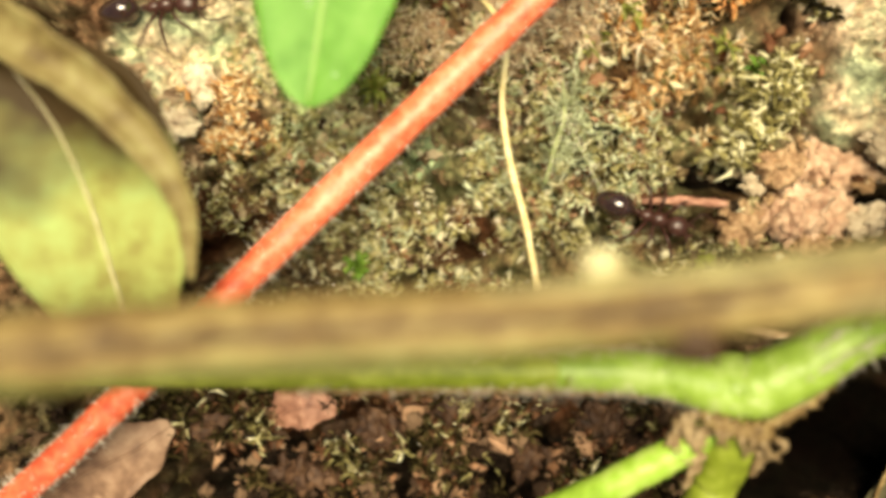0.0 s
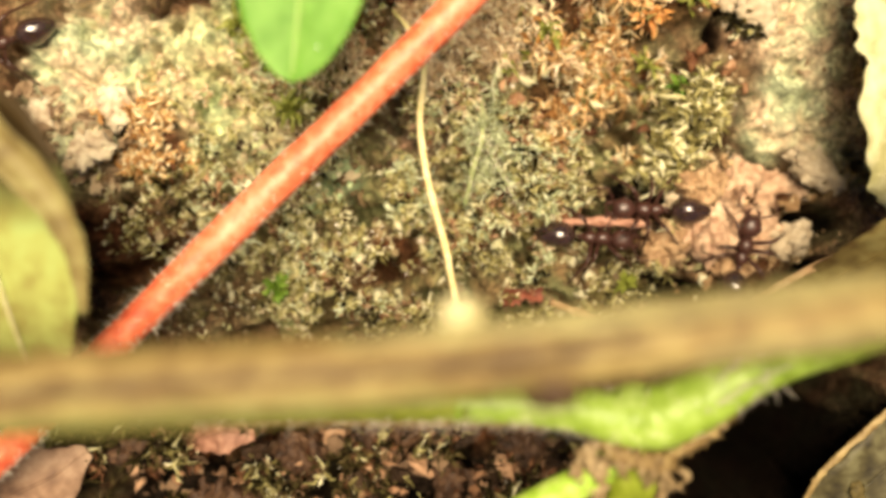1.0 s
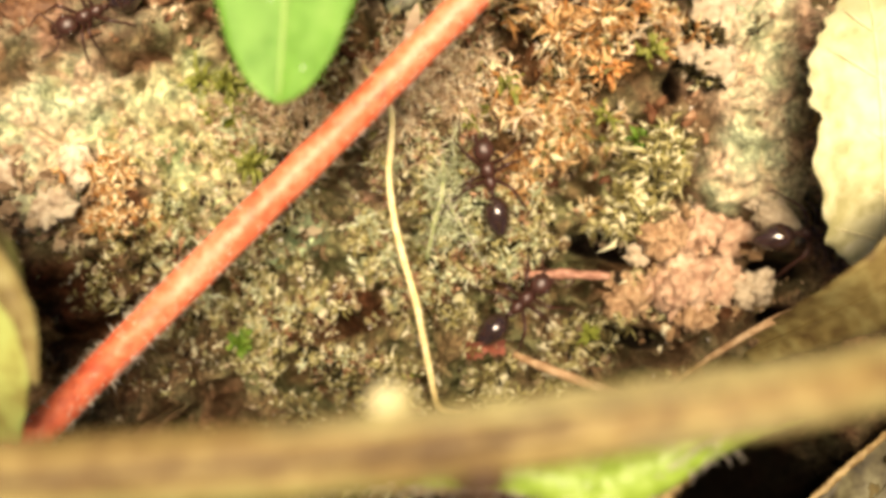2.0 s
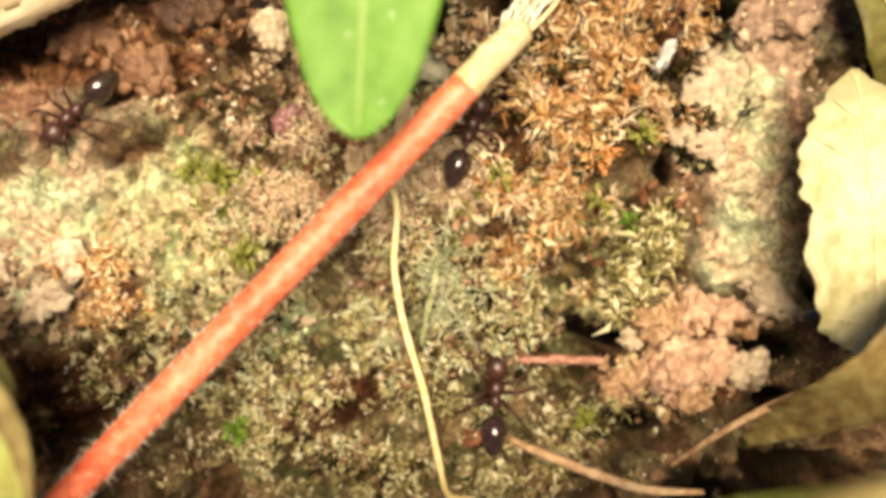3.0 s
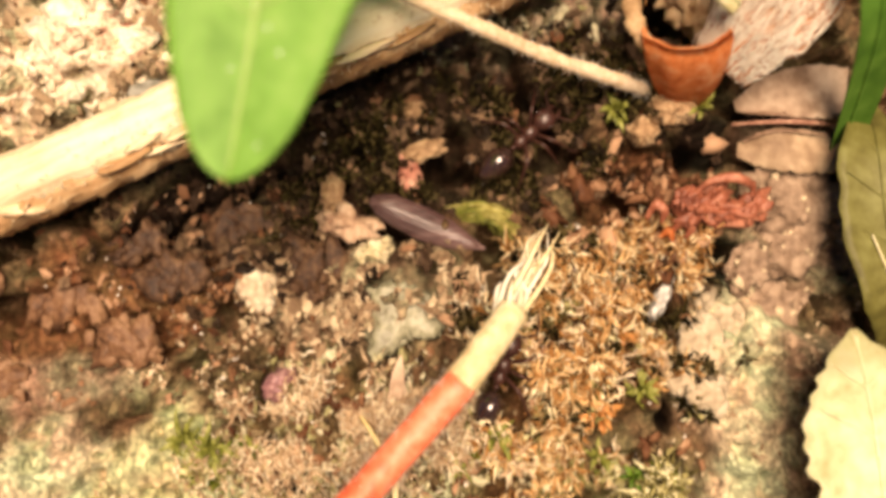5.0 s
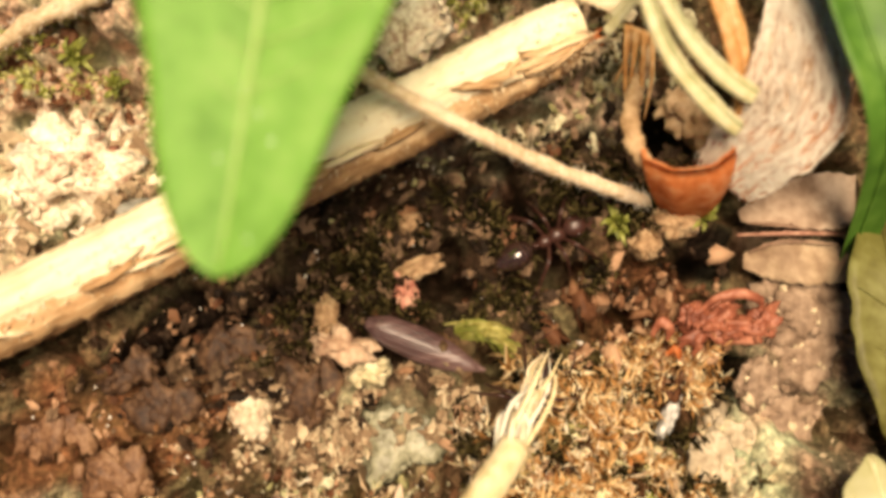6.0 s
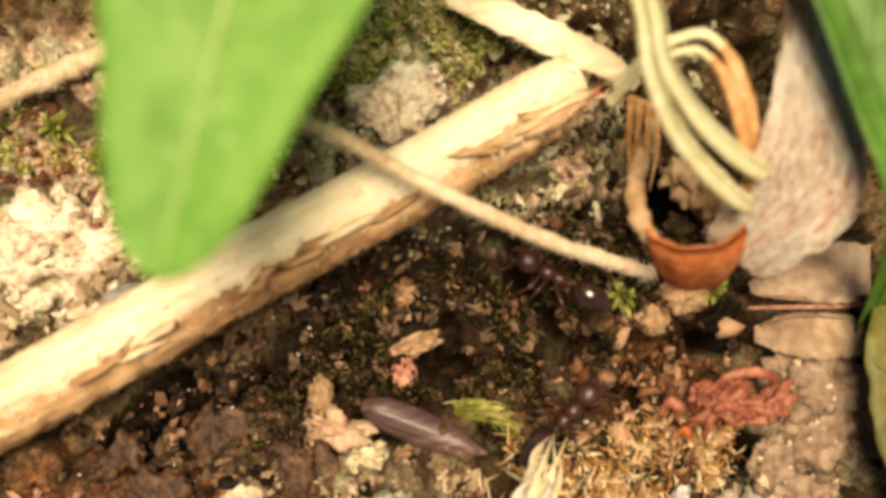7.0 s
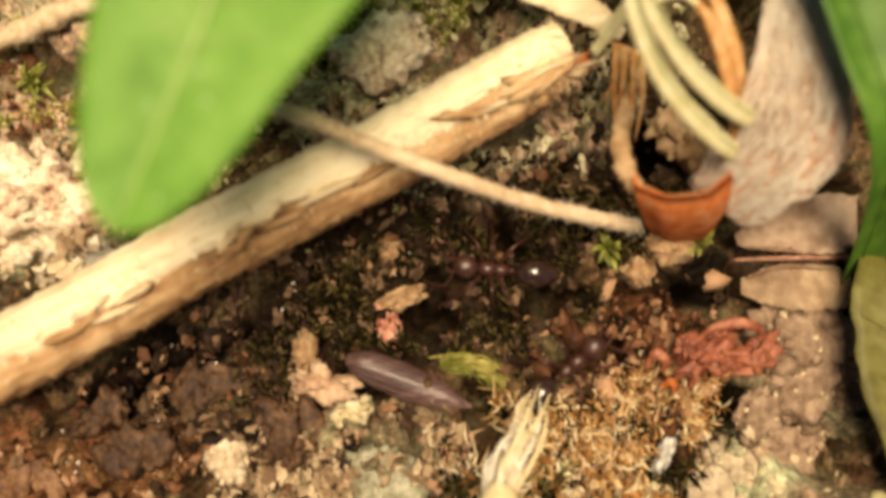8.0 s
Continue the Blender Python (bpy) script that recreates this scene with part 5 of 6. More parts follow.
def flaky_clod():
    """A whitish clod whose skin breaks into small flakes, with a few reddish stains."""
    x, y, r = -11.2, 36.2, np.array([5.2, 3.2, 2.5])
    t = thing("clod", "whitish flaky clod of soil behind the stick with reddish stains", "soil clod", at=(x, y, ground_z(x, y) - 0.2))
    keep_bare(x, y, 2.6)
    g = np.random.default_rng(70)
    bodies = [((0, 0, 0.2), r * 0.8), ((-2.6, -0.5, 0.1), r * 0.55), ((2.5, 0.4, 0.0), r * 0.55), ((0.6, 1.6, 0.0), r * 0.5)]
    for k, (c, q) in enumerate(bodies):
        V, F = lump(c, q, 0.5, 700 + k, 4, 2.2, 40 * k, 0.35)
        mesh_object("lump", V, F, FLAKY, t)
    for k in range(170):
        c, q = bodies[k % 4]
        a, h = g.random() * 6.28, math.acos(1 - 0.95 * g.random())
        d = np.array([math.cos(a) * math.sin(h), math.sin(a) * math.sin(h), math.cos(h)])
        size = 0.25 + 0.4 * g.random() ** 2
        V, F = lump((0, 0, 0), (size * 1.3, size * (0.5 + 0.4 * g.random()), 0.16), 0.55, 900 + k, 2, 2.0, 360 * g.random(), 0.3)
        n = d / q
        n /= np.linalg.norm(n)
        u = np.cross(n, [0.3, 0.9, 0.2])
        u /= np.linalg.norm(u)
        M = np.stack([u, np.cross(n, u), n], 1)
        V = V @ M.T + np.array(c) + d * q * (1.0 + 0.1 * g.normal())
        mesh_object("flake", V, F, STAIN if k % 17 == 0 else FLAKY, t)


flaky_clod()


def smooth_clod(label, material, x, y, r, seed, turn):
    """A weathered clod of mud with small crumbs stuck to its skin."""
    t = thing("clod", label, "soil clod", at=(x, y, ground_z(x, y) + 0.15 * r[2]))
    keep_bare(x, y, 0.85 * max(r[0], r[1]) + 0.1)
    V, F = lump((0, 0, 0), r, 0.3, seed, 4, 1.6, turn, 0.34)
    mesh_object("body", V, F, material, t)
    g = np.random.default_rng(seed)
    for k in range(14):
        v = V[g.choice(np.where(V[:, 2] > 0.25 * r[2])[0])]
        size = 0.1 + 0.2 * g.random() ** 2
        W, Q = lump(v, (size * 1.3, size, 0.6 * size), 0.5, seed + 40 * k, 2, 2.0, 360 * g.random(), 0.3)
        mesh_object("crumb", W, Q, material if k % 3 else PALE_CRUMB, t)


for k, (x, y, a, b, c, mt, lab) in enumerate(BIG_CLODS):
    smooth_clod(lab, mt, x, y, (1.1 * a, 1.1 * b, 0.75 * c), 150 + k, 30 * k)


smooth_clod("pale pinkish tan lump of soil behind the stick", FLAKY, 8.5, 42.7, (2.5, 1.6, 1.2), 71, 15)
crumbly_clod("bright cream crumbly clod of soil", WHITE, -2.1, 22.5, (1.1, 1.3, 0.7), 72, 9, 0.5, 0.3)


def rusty_husk():
    x, y = 24.2, 25.5
    t = thing("rusty_husk", "crumpled rust-red plant husk with curled fibres", "husk", at=(x, y, ground_z(x, y) + 0.25))
    keep_bare(24.2, 25.4, 1.5)
    keep_bare(22.8, 25.6, 1.2)
    keep_bare(25.7, 25.6, 1.2)
    g = np.random.default_rng(12)
    for k, (cx, cy, cz, rx, ry, rz, tn) in enumerate([(-1.2, -0.3, 0.7, 1.2, 0.7, 0.6, 20), (0.2, -0.7, 0.8, 1.5, 0.6, 0.6, -8), (1.6, -0.4, 0.7, 1.0, 0.65, 0.6, 35), (-0.3, 0.6, 0.3, 0.9, 0.4, 0.4, 0), (-2.1, 0.3, 0.6, 0.7, 0.55, 0.5, 60)]):
        V, F = lump((cx, cy, cz), (rx, ry, rz), 0.55, k + 3, 4, 2.1, tn, 0.45)
        mesh_object("flake", V, F, RUST_LIT, t)
    for k, (pts, r) in enumerate([([(-1.6, 0.5, 0.8), (-0.7, 1.15, 1.3), (0.6, 1.2, 1.4), (1.5, 0.8, 1.1), (1.7, 0.3, 0.7)], 0.26), ([(-2.9, -1.4, 0.3), (-2.4, -1.0, 0.8), (-1.9, -1.3, 0.7), (-2.2, -1.9, 0.3)], 0.24), ([(-4.2, -0.6, 0.2), (-3.8, 0.1, 0.7), (-3.3, -0.2, 0.7), (-3.4, -0.9, 0.3)], 0.26), ([(-3.6, -1.7, 0.2), (-3.1, -1.4, 0.6), (-2.9, -2.0, 0.4)], 0.2)]):
        V, F = tube(pts, [0.5 * r, r, 1.1 * r, 0.4 * r], 26, 9, 0.2, flat=0.55)
        mesh_object("curl", V, F, RUST_LIT if k != 3 else ORANGE, t)
    for k in range(2):
        a = g.random() * 6.28
        b = np.array([2.2 * math.cos(a), 0.8 * math.sin(a), 0.5])
        V, F = tube([b, b + [0.4 * g.normal(), 0.3, 0.4], b + [0.8 * g.normal(), 0.5 * g.normal(), 0.1]], [0.05, 0.08, 0.03], 14, 6, 0.2)
        mesh_object("fibre", V, F, RUST, t)


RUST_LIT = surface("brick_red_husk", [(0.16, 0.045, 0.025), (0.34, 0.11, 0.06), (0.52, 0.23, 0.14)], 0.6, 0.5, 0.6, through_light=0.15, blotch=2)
rusty_husk()


def sprig(x, y, size, leaves, material, label, seed):
    """A single star of moss whose leaves can be told apart."""
    t = thing("moss_sprig", label, "moss", "moss sprigs", (x, y, ground_z(x, y)))
    g = np.random.default_rng(seed)
    for i in range(leaves):
        f = i / leaves
        a = i * 2.4 + 0.5 * g.normal()
        o = 1.35 - 0.8 * f + 0.25 * g.normal()
        L = size * (0.5 + 0.7 * g.random())
        d = np.array([math.cos(a) * math.sin(o), math.sin(a) * math.sin(o), math.cos(o)])
        b = np.array([0, 0, 0.1 + 0.5 * f * size])
        V, F = blade([b, b + d * L * 0.5 + [0, 0, 0.1 * size], b + d * L * 0.9 + size * np.array([0.14 * g.normal(), 0.14 * g.normal(), -0.15])], [0.05 * size, 0.11 * size, 0.02 * size], 0.05, 0.3, 7, 3, seed=i)
        mesh_object("leaf", V, F, material, t)
    V, F = tube([(0, 0, -0.3), (0, 0, 0.3 * size), (0, 0, 0.6 * size)], [0.1, 0.09, 0.06], 5, 5)
    mesh_object("stem", V, F, material, t)


MOSS_VIVID = surface("fresh_moss", [(0.08, 0.17, 0.015), (0.15, 0.27, 0.03), (0.28, 0.39, 0.07)], 0.5, 0.5, 0.1, through_light=0.35, blotch=1.0)
STAR_ORANGE = surface("orange_star_moss", [(0.40, 0.15, 0.04), (0.66, 0.30, 0.09), (0.82, 0.50, 0.20)], 0.5, 0.5, 0.1, through_light=0.3, blotch=1.0)
STAR_STRAW = surface("straw_star_moss", [(0.48, 0.34, 0.13), (0.70, 0.55, 0.26), (0.86, 0.74, 0.44)], 0.5, 0.5, 0.1, through_light=0.3, blotch=1.0)
MOSS_LIME = surface("lime_moss", [(0.13, 0.145, 0.025), (0.26, 0.28, 0.05), (0.44, 0.45, 0.14)], 0.5, 0.5, 0.1, through_light=0.35, blotch=1.0)
sprig(-4.85, -0.65, 1.6, 22, MOSS_VIVID, "bright green star-shaped moss sprig on dark soil", 1)
sprig(15.3, -0.5, 1.0, 14, MOSS_GREEN, "small green moss sprig beside clay clods", 2)
sprig(-3.7, 9.3, 1.5, 20, MOSS_LIME, "yellow-green moss sprig beside the red stem", 3)
sprig(-5.1, 14.1, 1.4, 26, MOSS_LIME, "yellow-green moss sprig on pale crust", 4)
sprig(10.6, 13.5, 1.6, 22, MOSS_LIME, "green moss sprig beneath the red stem", 5)
sprig(19.0, 31.2, 1.5, 16, MOSS_LIME, "green moss sprig beside the orange husk", 6)
sprig(23.4, 31.0, 1.4, 9, MOSS_LIME, "thin green moss sprig under the husk", 7)
sprig(-6.9, 14.6, 1.5, 18, MOSS_LIME, "yellow-green moss sprig on pale crust", 13)
sprig(18.3, 10.6, 1.2, 18, MOSS_VIVID, "bright green moss sprig among yellowish moss", 14)
sprig(16.4, 11.9, 1.1, 16, MOSS_LIME, "bright green moss sprig among yellowish moss", 15)
sprig(-10.3, 43.6, 1.5, 18, MOSS_LIME, "yellow-green moss sprig beside the beige twig", 16)
sprig(-8.0, 41.6, 1.3, 16, MOSS_LIME, "yellow-green moss sprig behind the whitish clod", 17)
sprig(13.0, 9.8, 1.35, 30, MOSS_ORANGE, "orange-brown star-shaped moss sprig", 8)
sprig(16.2, 14.6, 1.25, 26, MOSS_ORANGE, "orange-brown star-shaped moss sprig", 9)
sprig(15.2, 17.4, 1.3, 26, MOSS_ORANGE, "tan star-shaped moss sprig", 10)
sprig(17.3, 19.6, 1.25, 24, MOSS_ORANGE, "orange-brown star-shaped moss sprig", 11)
sprig(16.4, 14.3, 1.45, 30, STAR_ORANGE, "bright orange star-shaped moss sprig", 21)
sprig(14.5, 15.7, 1.35, 26, STAR_STRAW, "pale yellowish star-shaped moss sprig", 22)
sprig(18.3, 18.6, 1.35, 26, STAR_ORANGE, "bright orange star-shaped moss sprig", 23)
sprig(12.7, 18.4, 1.3, 22, STAR_STRAW, "pale yellowish star-shaped moss sprig", 24)
sprig(18.9, 15.5, 1.3, 22, MOSS_LIME, "yellow-green moss sprig among orange moss", 25)
sprig(8.6, 11.9, 1.0, 12, MOSS_LIME, "green moss sprig near the root", 12)

# moss carpets
REDDISH = surface("reddish_bits", [(0.04, 0.016, 0.008), (0.12, 0.05, 0.025), (0.23, 0.115, 0.06), (0.46, 0.28, 0.17)], 0.5, 0.55, 0.3, islands=True, through_light=0.1)
MOSS_BRIGHT = surface("yellow_green_moss", [(0.14, 0.15, 0.03), (0.34, 0.36, 0.08), (0.56, 0.56, 0.18), (0.78, 0.76, 0.42)], 0.5, 0.5, 0.1, islands=True, through_light=0.3)
moss("moss_carpet", "olive moss and algae over crumbly soil", MOSS_OLIVE, 4600, (4, 3.5, 16, 8.5), 0.75, 8, 1.0, 0.13, 0.7, gaps=0.42)
moss("moss_carpet", "straw-coloured dry moss", MOSS_STRAW, 2900, (2.8, 14.0, 8, 3.8), 0.95, 9, 1.0, 0.12, 0.8, gaps=0.46)
moss("moss_carpet", "orange-brown dry moss tufts", MOSS_ORANGE, 1300, (15.6, 16.8, 5.6, 6.0), 1.5, 13, 0.9, 0.18, 0.8, gaps=0.52)
moss("moss_carpet", "orange-brown moss round star-shaped tufts", MOSS_ORANGE, 500, (13.4, 10, 3.8, 3.2), 1.3, 14, 1.1, 0.13)
moss("moss_carpet", "yellow-green moss leaves", MOSS_OLIVE, 620, (16.6, 8.8, 4.2, 3.8), 1.2, 9, 0.9, 0.24)
moss("moss_carpet", "green moss patch", MOSS_GREEN, 130, (17.6, 11.2, 2.8, 2.2), 0.7, 8, 0.9, 0.2)
moss("moss_carpet", "green moss patch", MOSS_GREEN, 70, (10.8, 13.4, 1.8, 1.4), 0.65, 8, 0.9, 0.16)
moss("moss_carpet", "pale green moss patch", MOSS_GREEN, 90, (-5, 13.5, 3.6, 1.8), 0.65, 8, 0.9, 0.18)
moss("moss_carpet", "pale olive crust moss", MOSS_STRAW, 350, (-7, 13.5, 5, 6), 0.45, 7, 1.1, 0.2)
moss("moss_carpet", "orange moss tuft on whitish crumbs", MOSS_ORANGE, 220, (-12, 7.8, 2.0, 2.4, 30), 0.9, 9, 0.9, 0.22)
moss("moss_carpet", "dark moss and debris", MOSS_DARK, 1500, (-3, -11, 18, 5), 1.1, 10, 0.9, 0.17)
moss("moss_carpet", "yellowish moss strands among dark debris", MOSS_OLIVE, 420, (2, -9.8, 16, 3.6), 1.5, 9, 0.8, 0.15, 0.8, gaps=0.5)
moss("moss_carpet", "dry brown moss among dark debris", REDDISH, 320, (2, -10.5, 14, 3.6), 1.1, 8, 0.9, 0.2)
moss("moss_carpet", "near-black moss with the stick's shade in its colour", MOSS_DARK, 900, (11, 30, 13, 4.2, 12), 0.95, 10, 0.95, 0.16)
moss("moss_carpet", "orange-brown moss below the husk", MOSS_ORANGE, 480, (18.5, 22.5, 5, 3.2), 1.1, 11, 0.9, 0.13, 0.75, gaps=0.56)
# Near-black shoots stand in for shade between the orange tufts.
moss("moss_carpet", "shoots coloured as the shade between orange moss tufts", MOSS_DARK, 1000, (16.2, 17.5, 6.4, 7), 1.0, 10, 0.95, 0.18)
moss("moss_carpet", "yellow-green moss behind the stick", MOSS_BRIGHT, 1300, (8.2, 46.2, 5.2, 2.6), 0.7, 8, 0.9, 0.16, gaps=0.25)
moss("moss_carpet", "pale straw tips on the moss behind the stick", MOSS_STRAW, 420, (8.2, 46.4, 4.6, 2.2), 0.75, 8, 0.9, 0.16, gaps=0.3)
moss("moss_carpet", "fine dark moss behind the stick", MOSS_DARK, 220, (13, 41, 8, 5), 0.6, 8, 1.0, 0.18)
moss("moss_carpet", "pale green moss far behind the stick", MOSS_BRIGHT, 240, (-10, 44, 6, 3), 0.7, 8, 0.9, 0.16)
def feathery_tuft(x, y):
    """A tuft of curved yellow-green filaments with fine side leaves."""
    t = thing("moss_tuft", "yellow-green feathery moss tuft beside the seed husk", "moss", at=(x, y, ground_z(x, y) + 0.2))
    keep_bare(x - 0.8, y + 0.3, 1.3)
    keep_bare(x + 1.0, y - 0.7, 1.2)
    g = np.random.default_rng(77)
    for k in range(34):
        f = k / 33
        b = np.array([-2.2 + 0.35 * g.normal(), 0.35 + 0.2 * g.normal(), 0.2])
        e = np.array([2.6 - 1.7 * f + 0.35 * g.normal(), -2.0 + 1.5 * f + 0.25 * g.normal(), 0.4 + 0.3 * g.random()])
        m = (b + e) / 2 + [0.35, 0.7 + 0.25 * g.normal(), 0.9 + 0.3 * g.random()]
        V, F = tube([b, m, e], [0.05, 0.065, 0.02], 16, 6, 0.2)
        V2, F2 = hairs_on([b, m, e], 0.05, 26, 0.22, k, thin=0.025)
        V, F = join([(V, F), (V2, F2)])
        mesh_object("filament", V, F, FEATHER if k % 3 else MOSS_LIME, t)


FEATHER = surface("feathery_moss", [(0.30, 0.26, 0.06), (0.48, 0.44, 0.13), (0.70, 0.64, 0.30)], 0.5, 0.5, 0.1, through_light=0.3, blotch=1.0)
feathery_tuft(11.3, 25.8)

# crumbs
crumbs("soil_crumbs", "pale mud grains", PALE_CRUMB, 500, 0.08, (24.7, 15, 5, 8), 0.5)
keep_bare(25.2, 17.5, 3.2)
keep_bare(25.0, 12.6, 2.6)
keep_bare(-14, 13, 4.0)
keep_bare(-8.5, 13.5, 3.2)
keep_bare(-7.5, 9.5, 2.0)
crumbs("soil_crumbs", "fine crumbs of brown soil", CRUMB, 2600, 0.12, (4, 8, 19, 15), 0.55)
crumbs("algae_mat", "lumpy olive-brown mat of algae and soil crumbs", MAT, 5200, 0.12, (3.5, 4, 16, 8.5), 0.55, True)
crumbs("algae_mat", "grey-brown crumbs among dry moss", MAT, 1500, 0.12, (2, 14, 9, 5), 0.6, True)
crumbs("soil_crumbs", "beige crumbs of crusted soil", PALE_CRUMB, 2600, 0.14, (4, 22.2, 6.8, 3.2, 10), 0.6)
crumbs("soil_crumbs", "crumbs of light brown clay", CLAY_CRUMB, 350, 0.15, (21.5, 3.2, 6.5, 3.6), 0.6)
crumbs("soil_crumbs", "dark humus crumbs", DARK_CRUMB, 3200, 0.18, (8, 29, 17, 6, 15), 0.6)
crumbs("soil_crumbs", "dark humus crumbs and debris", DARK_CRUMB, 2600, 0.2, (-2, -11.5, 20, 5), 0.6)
crumbs("soil_crumbs", "brown soil crumbs beside the stick", REDDISH, 350, 0.16, (-10, 22, 9, 6, 20), 0.6)
crumbs("soil_crumbs", "grey soil crumbs behind the stick", MAT, 2600, 0.15, (8, 43, 18, 8), 0.5)
crumbs("soil_crumbs", "whitish crumbs", PALE_CRUMB, 350, 0.2, (-15.5, 8, 4.5, 3), 0.5)
crumbs("soil_crumbs", "whitish flakes on the pale clod", PALE_CRUMB, 500, 0.22, (-11, 36.5, 6, 4), 0.5)
crumbs("soil_crumbs", "brown crumbs under the leaves", PALE_CRUMB, 260, 0.14, (29, 16, 4, 10), 0.6)

moss("moss_carpet", "pale dry tips among the orange moss", MOSS_STRAW, 400, (15.2, 16.2, 6.2, 6.4), 1.3, 9, 1.0, 0.18, 0.6)
moss("moss_carpet", "olive shoots among the orange moss", MOSS_OLIVE, 420, (15.6, 16.0, 5.4, 5.8), 0.9, 8, 0.95, 0.3)
moss("moss_carpet", "pale green shoots scattered over olive moss", MOSS_PALE, 1250, (4, 4.5, 14, 7), 0.9, 9, 0.95, 0.16, 0.7, gaps=0.55)
moss("moss_carpet", "brown withered shoots among olive moss", REDDISH, 900, (4, 4.5, 15, 8), 0.9, 8, 0.95, 0.16, 0.7, gaps=0.54)
# These near-black shoots put shaded gaps into the olive bed.
moss("moss_carpet", "shoots coloured as the shade among olive moss", MOSS_DARK, 900, (4, 3.5, 16, 8), 0.9, 9, 0.95, 0.2, 0.7, gaps=0.5)
moss("moss_carpet", "straw-coloured shoots over olive moss", MOSS_STRAW, 500, (4, 5, 13, 7), 0.5, 7, 0.95, 0.1, 0.7, gaps=0.5)
moss("moss_carpet", "green shoots over olive moss", MOSS_GREEN, 260, (3, 3, 13, 6), 0.5, 7, 0.95, 0.13, gaps=0.55)
flat_leaf("leaf_scrap", "crumpled pinkish-brown dead leaf on dark soil", SCRAP_BROWN, [(-22.5, -14.5, 0.6), (-20, -12.4, 2.0), (-17, -11, 2.4), (-15, -9.6, 1.8)], [0.8, 2.4, 2.6, 1.6, 0.4], ribs=SCRAP_BROWN, veins=False, thick=0.3, cup=0.2, wave=0.3, ragged=0.09, seed=31)
flat_leaf("leaf_scrap", "dull reddish-brown leaf fragment on dark soil", MAUVE_WOOD, [(-9.5, -9.4, 0.8), (-7.8, -8.6, 1.6), (-5.8, -8.8, 1.3)], [0.5, 1.3, 1.2, 0.4], ribs=MAUVE_WOOD, veins=False, thick=0.25, cup=0.2, wave=0.2, ragged=0.05, seed=32)
flat_leaf("leaf_scrap", "narrow pinkish papery scrap standing in the dry moss", PINKISH, [(5.2, 14.6, 0.8), (5.4, 16.0, 1.7), (5.6, 17.3, 1.9), (5.8, 18.4, 1.4)], [0.2, 0.5, 0.45, 0.3, 0.05], midrib=False, veins=False, thick=0.15, cup=0.4, wave=0.2, ragged=0.06, seed=36)
flat_leaf("leaf_scrap", "small crumpled dull red leaf fragment in the moss", RUST, [(8.2, -1.7, 0.7), (9.0, -1.1, 1.4), (9.9, -1.2, 1.0), (10.4, -0.7, 1.2)], [0.05, 0.6, 0.18, 0.4, 0.05], midrib=False, veins=False, thick=0.12, cup=0.5, wave=0.5, ragged=0.25, n=40, m=11, seed=33)
dead = flat_leaf("dead_leaf", "dull greenish-brown dead leaf with a brown curled edge", DEAD_GREY, [(24.3, -15.6, 0.4), (26.9, -13.1, 1.8), (29.4, -10.7, 2.4), (32.0, -8.2, 2.2), (34.8, -5.2, 0.5)], [0.5, 2.1, 2.6, 2.3, 0.5], ribs=DEAD_GREY, thick=0.25, cup=0.1, wave=0.16, ragged=0.08, veins=False, n=60, seed=34)
V, F = tube([(0.2, 0.3, 0.7), (1.1, 4.0, 2.2), (3.4, 6.7, 2.8), (6.1, 8.9, 2.6), (9.8, 10.8, 0.8)], [0.08, 0.2, 0.24, 0.2, 0.08], 70, 8, 0.3, flat=0.5)
mesh_object("curled_margin", V, F, RAGGED, dead, "brown curled margin")
# Black lumps laid on the blade stand in for its dark holes.
for k, (x, y) in enumerate([(4.4, 5.6), (6.2, 6.4), (3.4, 3.6), (7.4, 8.0), (5.8, 4.2)]):
    V, F = lump((x, y, 2.35), (0.5, 0.35, 0.12), 0.5, 300 + k, 3, 1.6, 50 * k, 0.2)
    mesh_object("hole_spot", V, F, MOSS_DARK, dead, "black spot standing in for a hole in the leaf")

moss("moss_tuft", "pale blue-green feathery moss strand", MOSS_PALE, 90, (7.3, 7.2, 0.7, 2.8, -12), 1.3, 10, 0.6, 0.09, 0.7, gaps=0.0)
moss("moss_carpet", "pale green shoots over crusted soil", MOSS_PALE, 300, (-7, 11.5, 4.5, 6), 0.5, 8, 1.0, 0.14)
crumbs("plant_bits", "small reddish-brown plant bits in the moss", REDDISH, 1000, 0.17, (10, 17, 14, 10), 0.6, True)
crumbs("plant_bits", "small reddish-brown plant bits on dark soil", REDDISH, 700, 0.22, (0, -10.5, 18, 4.5), 0.6, True)
crumbs("plant_bits", "brown lumps and plant bits on the shaded soil", REDDISH, 450, 0.14, (10, 29.5, 14, 4.5, 12), 0.6)
crumbs("plant_bits", "orange-brown plant bits below the husk", REDDISH, 700, 0.24, (20, 25.5, 4.5, 3.5), 0.6, True)
crumbs("plant_bits", "reddish and pale bits behind the stick", REDDISH, 700, 0.16, (-9, 43, 7, 4), 0.5)
# Pale shiny grains added as glints of the wet soil.
crumbs("glint_grains", "tiny pale grains standing in for wet glints", GLINT, 1500, 0.06, (6, 12, 19, 22), 0.4)
for k, (x, y) in enumerate([(-16.5, 18.6), (-9.5, 20.2), (-13.2, 22.8), (-6.2, 23.6), (-17.6, 24.2), (-2.2, 26.4), (-9.0, 25.6), (1.0, 23.6)]):
    crumbly_clod("reddish-brown lump of damp soil beside the stick", RUSSET if k in (0, 1, 2, 4) else DAMP, x, y, (1.9 + 0.3 * (k % 3), 1.1 + 0.2 * (k % 2), 0.7), 80 + k, 9, 0.55, 0.3)
